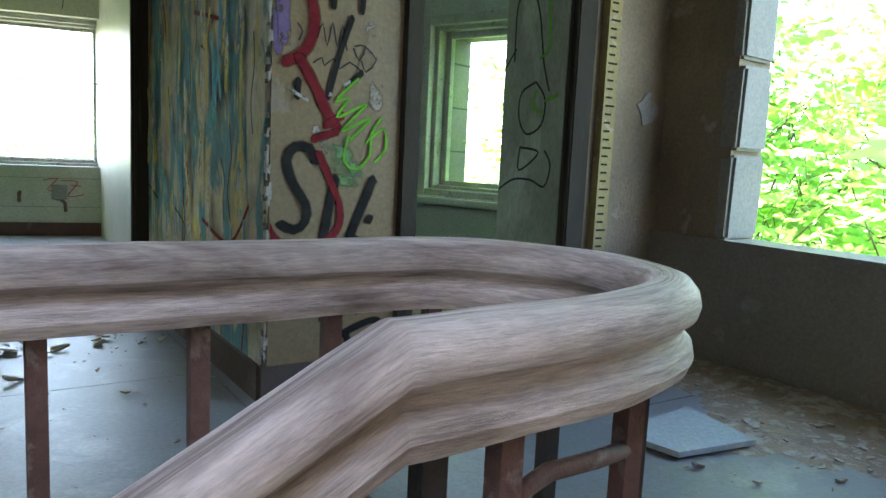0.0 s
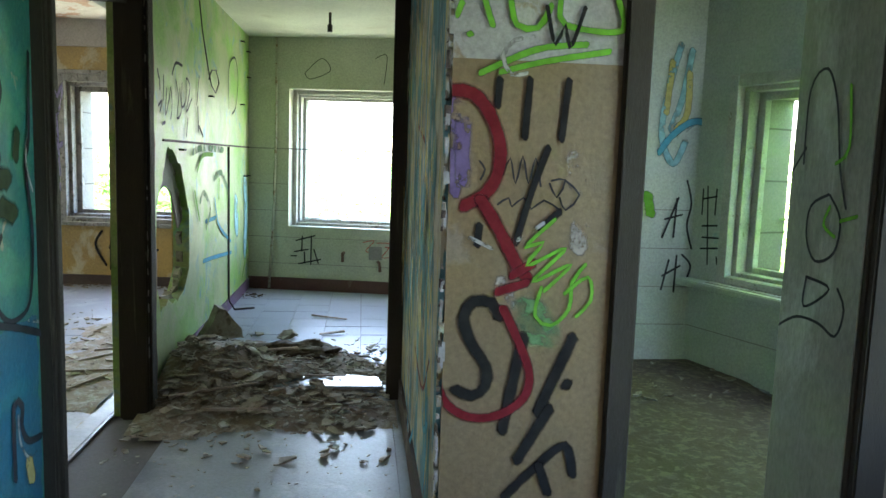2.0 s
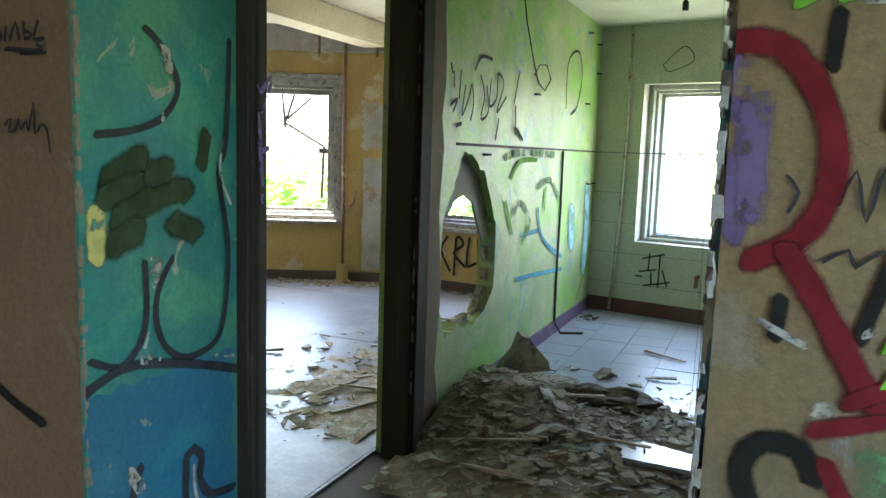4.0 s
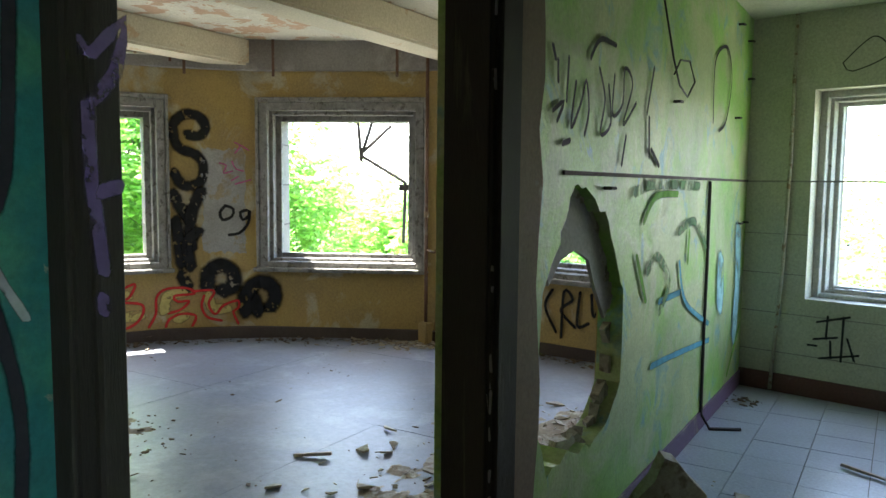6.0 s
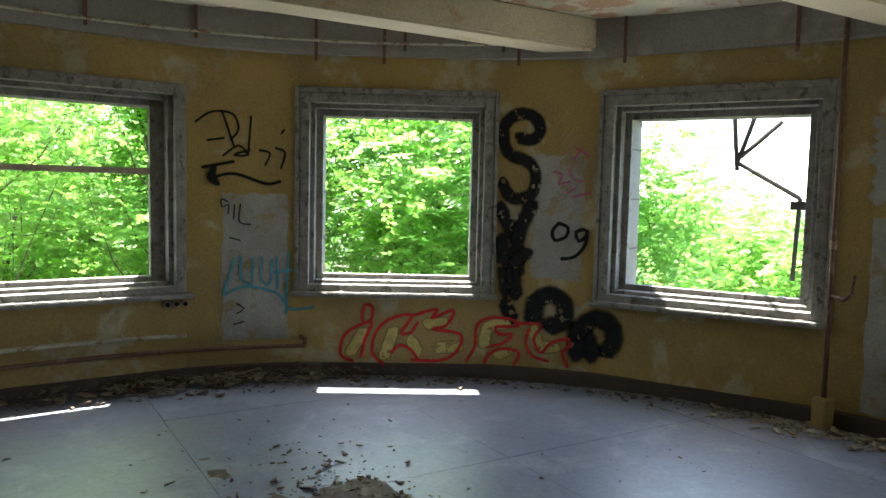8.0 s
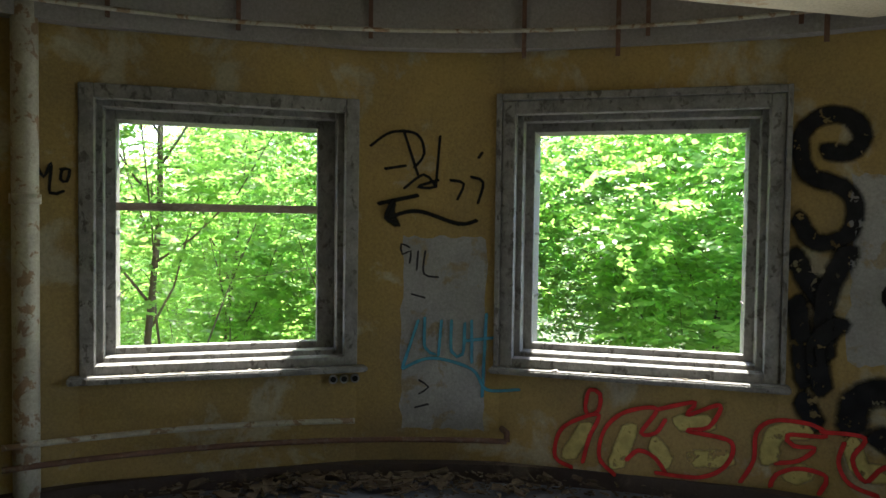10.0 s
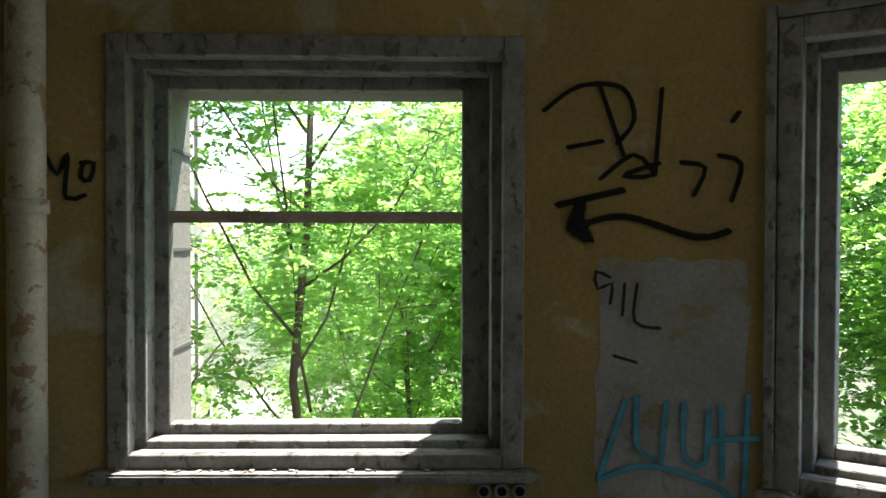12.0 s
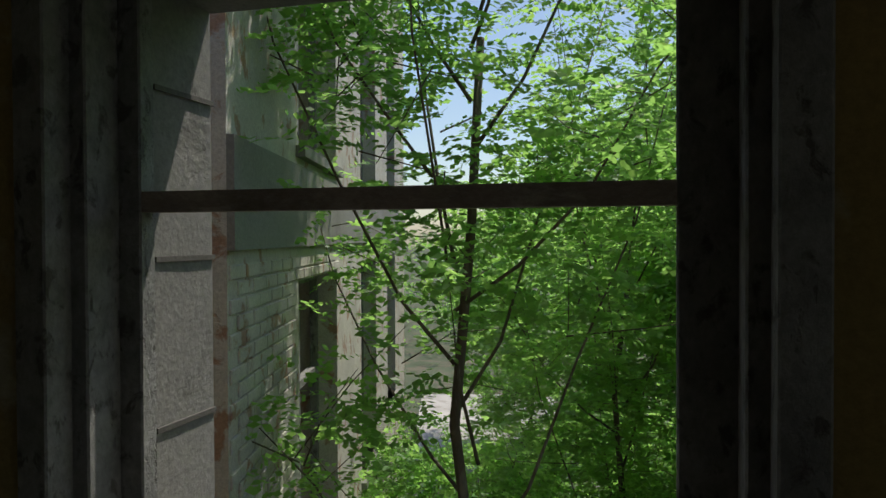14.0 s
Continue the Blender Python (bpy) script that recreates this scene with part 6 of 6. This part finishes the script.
scatter("leaf_litter", "brown leaves and plaster crumbs along the foot of the curved wall", LITTER, 900, at_foot, 0.008, 0.035)


def at_foot_a():
    h = random.gauss(205, 10)
    return at_angle(h - TURNED, RAD - 0.13 - abs(random.gauss(0, 0.14)))


scatter("leaf_litter", "pile of dry leaves and shards at the curved wall", LITTER, 520, at_foot_a, 0.012, 0.06, lambda a, b: max(0, 0.07 - 0.2 * abs(RAD - 0.1 - math.hypot(a - CA, b - CB))))


def at_foot_c():
    h = random.gauss(136, 5)
    return at_angle(h - TURNED, RAD - 0.12 - abs(random.gauss(0, 0.16)))


scatter("rubble_chips", "brown plaster crumbs round the pipe foot", RUBBLE, 320, at_foot_c, 0.008, 0.05)
random.seed(6)
for i in range(120):
    a, b, s = random.uniform(-0.42, 0.85), random.gauss(4.85, 0.42), 0.025 * 4.0 ** (random.random() ** 1.6)
    if b < 4.15 or (b < 4.7 and a < -0.4):
        continue
    bm = bmesh.new()
    chunk(bm, a, b, heap_height(a, b) + s * 0.15, s, random.uniform(0.2, 0.5))
    tagged(part("plaster_lump", bm, CHIP if i % 3 else RUBBLE), "broken lump of plaster on the rubble heap", "rubble", "lumps on the rubble heap")
for a, b, ln, rz in ((-0.1, 4.6, 0.5, 20), (0.3, 4.95, 0.7, -15), (0.05, 4.35, 0.35, 5), (0.1, 5.35, 0.45, 30), (-0.95, 4.9, 0.4, 60), (-1.0, 5.2, 0.5, 20), (-1.1, 5.5, 0.45, 45), (-0.9, 5.8, 0.5, 10), (-1.25, 5.1, 0.4, 80), (2.6, 2.3, 0.4, 15), (0.45, 6.9, 0.35, -30), (0.5, 6.3, 0.2, 10), (-2.1, 5.6, 0.2, 30)):
    bm = bmesh.new()
    cube(bm, -ln / 2, ln / 2, -0.012, 0.012, 0, 0.012, AB @ pose(a, b, heap_height(a, b) + 0.012, random.uniform(-4, 4), random.uniform(-5, 5), rz), 0.004)
    tagged(part("wood_splinter", bm, OLDWOOD), "weathered wooden splinter among the rubble", "splinter", "splinters on the floor")
# large plaster slab that leans on the partition
bm = bmesh.new()
m = PM @ pose(1.40, -0.18, 0.08, 16, 0, -48) @ Matrix.Scale(0.62, 4)
front = [(-0.28, 0.0), (0.30, 0.0), (0.26, 0.12), (0.12, 0.26), (0.0, 0.40), (-0.10, 0.44), (-0.14, 0.25), (-0.24, 0.12)]
vs = [bm.verts.new(m @ Vector((x, y + random.uniform(-0.01, 0.01), z))) for y in (-0.05, 0.05) for x, z in front]
k = len(front)
bm.faces.new(vs[:k])
bm.faces.new(vs[k:][::-1])
for i in range(k):
    bm.faces.new((vs[i], vs[(i + 1) % k], vs[k + (i + 1) % k], vs[k + i]))
tagged(part("plaster_slab", bm, CHIP), "large broken grey plaster slab leaning against the partition", "rubble")
# crumpled grey matting
bm = bmesh.new()
bmesh.ops.create_icosphere(bm, subdivisions=4, radius=1.0)
for v in bm.verts:
    n3 = noise.noise(v.co * 2.2) * 0.35 + noise.noise(v.co * 6) * 0.18
    v.co = Vector((v.co.x * 0.34, v.co.y * 0.19, max(-0.02, v.co.z * 0.09))) * (1 + n3)
tagged(part("crumpled_matting", bm, LITTER, None, "", False, AB @ pose(0.22, 5.55, 0.03, 0, 0, 15)), "crumpled dark grey matting lying on the rubble", "matting")
# glossy sheets on the floor
for pts, z, lab in ((((0.02, 4.82), (0.86, 4.80), (0.84, 5.00), (0.42, 5.10)), 0.018, "pale blue glossy board lying in the doorway"), (((2.0, 1.55), (2.35, 1.50), (2.42, 1.85), (1.95, 1.80)), 0.012, "broken blue-green sheet on the hall floor")):
    bm = bmesh.new()
    vs = [bm.verts.new(AB @ Vector((a, b, zz))) for zz in (z, z + 0.02) for a, b in pts]
    bm.faces.new(vs[:4][::-1])
    bm.faces.new(vs[4:])
    for i in range(4):
        bm.faces.new((vs[i], vs[(i + 1) % 4], vs[4 + (i + 1) % 4], vs[4 + i]))
    tagged(part("loose_sheet", bm, SLAB), lab, "board")

# ---- floor pieces ----
def slab_piece(name, poly, mat, parent, z=0.0, thick=0.012):
    bm = bmesh.new()
    n = len(poly)
    dz = random.uniform(-0.0012, 0.0012)
    vs = [bm.verts.new(AB @ Vector((a, b, zz + dz))) for zz in (z - thick, z) for a, b in poly]
    bm.faces.new(vs[:n][::-1])
    bm.faces.new(vs[n:])
    for i in range(n):
        bm.faces.new((vs[i], vs[(i + 1) % n], vs[n + (i + 1) % n], vs[n + i]))
    part(name, bm, mat, parent)


def clip(poly, inside, cut):
    out = []
    for i, p in enumerate(poly):
        q = poly[(i + 1) % len(poly)]
        if inside(p):
            out.append(p)
        if inside(p) != inside(q):
            out.append(cut(p, q))
    return out


def clip_line(poly, na, nb, d):
    f = lambda p: p[0] * na + p[1] * nb - d

    def cut(p, q):
        t = f(p) / (f(p) - f(q))
        return p[0] + (q[0] - p[0]) * t, p[1] + (q[1] - p[1]) * t
    return clip(poly, lambda p: f(p) <= 0, cut)


floor_round = bpy.data.objects["floor_round_room"]
floor_hall = bpy.data.objects["floor_hall"]
STEP, GAP = 1.52, 0.003
for i in range(5):
    for j in range(5):
        a0, b0 = -6.7 + i * STEP, 1.65 + j * STEP
        poly = [(a0 + GAP, b0 + GAP), (a0 + STEP, b0 + GAP), (a0 + STEP, b0 + STEP), (a0 + GAP, b0 + STEP)]
        for k in range(0, 360, 12):
            if len(poly) > 2:
                c, s = math.cos(radians(k)), math.sin(radians(k))
                poly = clip_line(poly, c, s, c * CA + s * CB + RAD + 0.05)
        for na, nb, d in ((1, 0, -0.6), (0, -1, -2.9)):
            if len(poly) > 2:
                poly = clip_line(poly, na, nb, d)
        if len(poly) > 2:
            slab_piece("floor_slab", poly, FLOOR, floor_round)
for i in range(9):
    for j in range(7):
        a0, b0 = -6.0 + i * 1.15, -2.6 + j * 1.15
        poly = [(a0 + GAP, b0 + GAP), (a0 + 1.15, b0 + GAP), (a0 + 1.15, b0 + 1.15), (a0 + GAP, b0 + 1.15)]
        if a0 + 1.15 < 0.73 and b0 + 1.15 < 0.9:
            continue
        if a0 < 0.72 and b0 < 0.9:
            # beside the stairwell the floor stops at its edge
            for sub in (clip_line(poly, 0, -1, -0.9), clip_line(clip_line(poly, 0, 1, 0.9 - GAP), -1, 0, -0.72)):
                if len(sub) > 2:
                    slab_piece("floor_slab", sub, HALLFLOOR, floor_hall)
            continue
        if b0 > 2.6 and a0 < -1.0:
            continue
        poly = clip_line(clip_line(poly, 1, 0, 3.09), 0, 1, 4.79)
        if b0 > 1.6 and a0 < -0.58:
            poly = [p for p in clip_line(poly, 0, 1, 2.62)]
            if len(poly) > 2:
                slab_piece("floor_slab", poly, HALLFLOOR, floor_hall)
            poly = clip_line(clip_line([(a0 + GAP, b0 + GAP), (a0 + 1.15, b0 + GAP), (a0 + 1.15, b0 + 1.15), (a0 + GAP, b0 + 1.15)], -1, 0, 0.58), 0, -1, -2.626)
        if len(poly) > 2:
            slab_piece("floor_slab", poly, HALLFLOOR, floor_hall)
for i in range(6):
    for j in range(12):
        a0, b0 = -0.47 + i * 0.30, 4.80 + j * 0.30
        poly = [(a0, b0), (a0 + 0.296, b0), (a0 + 0.296, b0 + 0.296), (a0, b0 + 0.296)]
        poly = clip_line(clip_line(poly, 1, 0, 1.225), 0.19, 0.98, 0.19 * -0.474 + 0.98 * 8.44)
        if len(poly) > 2:
            slab_piece("floor_tile", poly, TILE, floor_hall)
slab_piece("floor_slab", [(1.67, 4.8), (3.5, 4.8), (3.2, 5.52), (1.67, 5.52)], HALLFLOOR, floor_hall)

# ---- bricks of the wing nearest the window ----
brick_mesh = bpy.data.meshes.new("brick")
bb = bmesh.new()
cube(bb, 0.0, 0.24, -0.012, 0.0, 0.0, 0.066)
bmesh.ops.bevel(bb, geom=[e for e in bb.edges if all(v.co.y < -0.006 for v in e.verts)], offset=0.005, segments=1, affect="EDGES")
bmesh.ops.recalc_face_normals(bb, faces=bb.faces)
bb.to_mesh(brick_mesh)
bb.free()
brick_mesh.materials.append(BRICK)
facade_wall = [o for o in facade.children if o.name.startswith("wall")][0]
laid = 0
for row in range(44):
    for col in range(14):
        x, z = 0.02 + col * 0.25 + (0.125 if row % 2 else 0.0), -1.6 + row * 0.076
        if laid >= 300 or any(h[0] - 0.24 < x < h[1] and h[2] - 0.066 < z < h[3] for h in holes) or 1.33 < z < 1.93 or x > 2.9:
            continue
        ob = new("brick", brick_mesh)
        ob.matrix_world = FM @ pose(x + random.uniform(-0.004, 0.004), random.uniform(-0.003, 0.003), z, 0, 0, 0)
        ob.parent = facade_wall
        ob.matrix_parent_inverse = facade_wall.matrix_world.inverted()
        ob.parent = facade_wall
        laid += 1
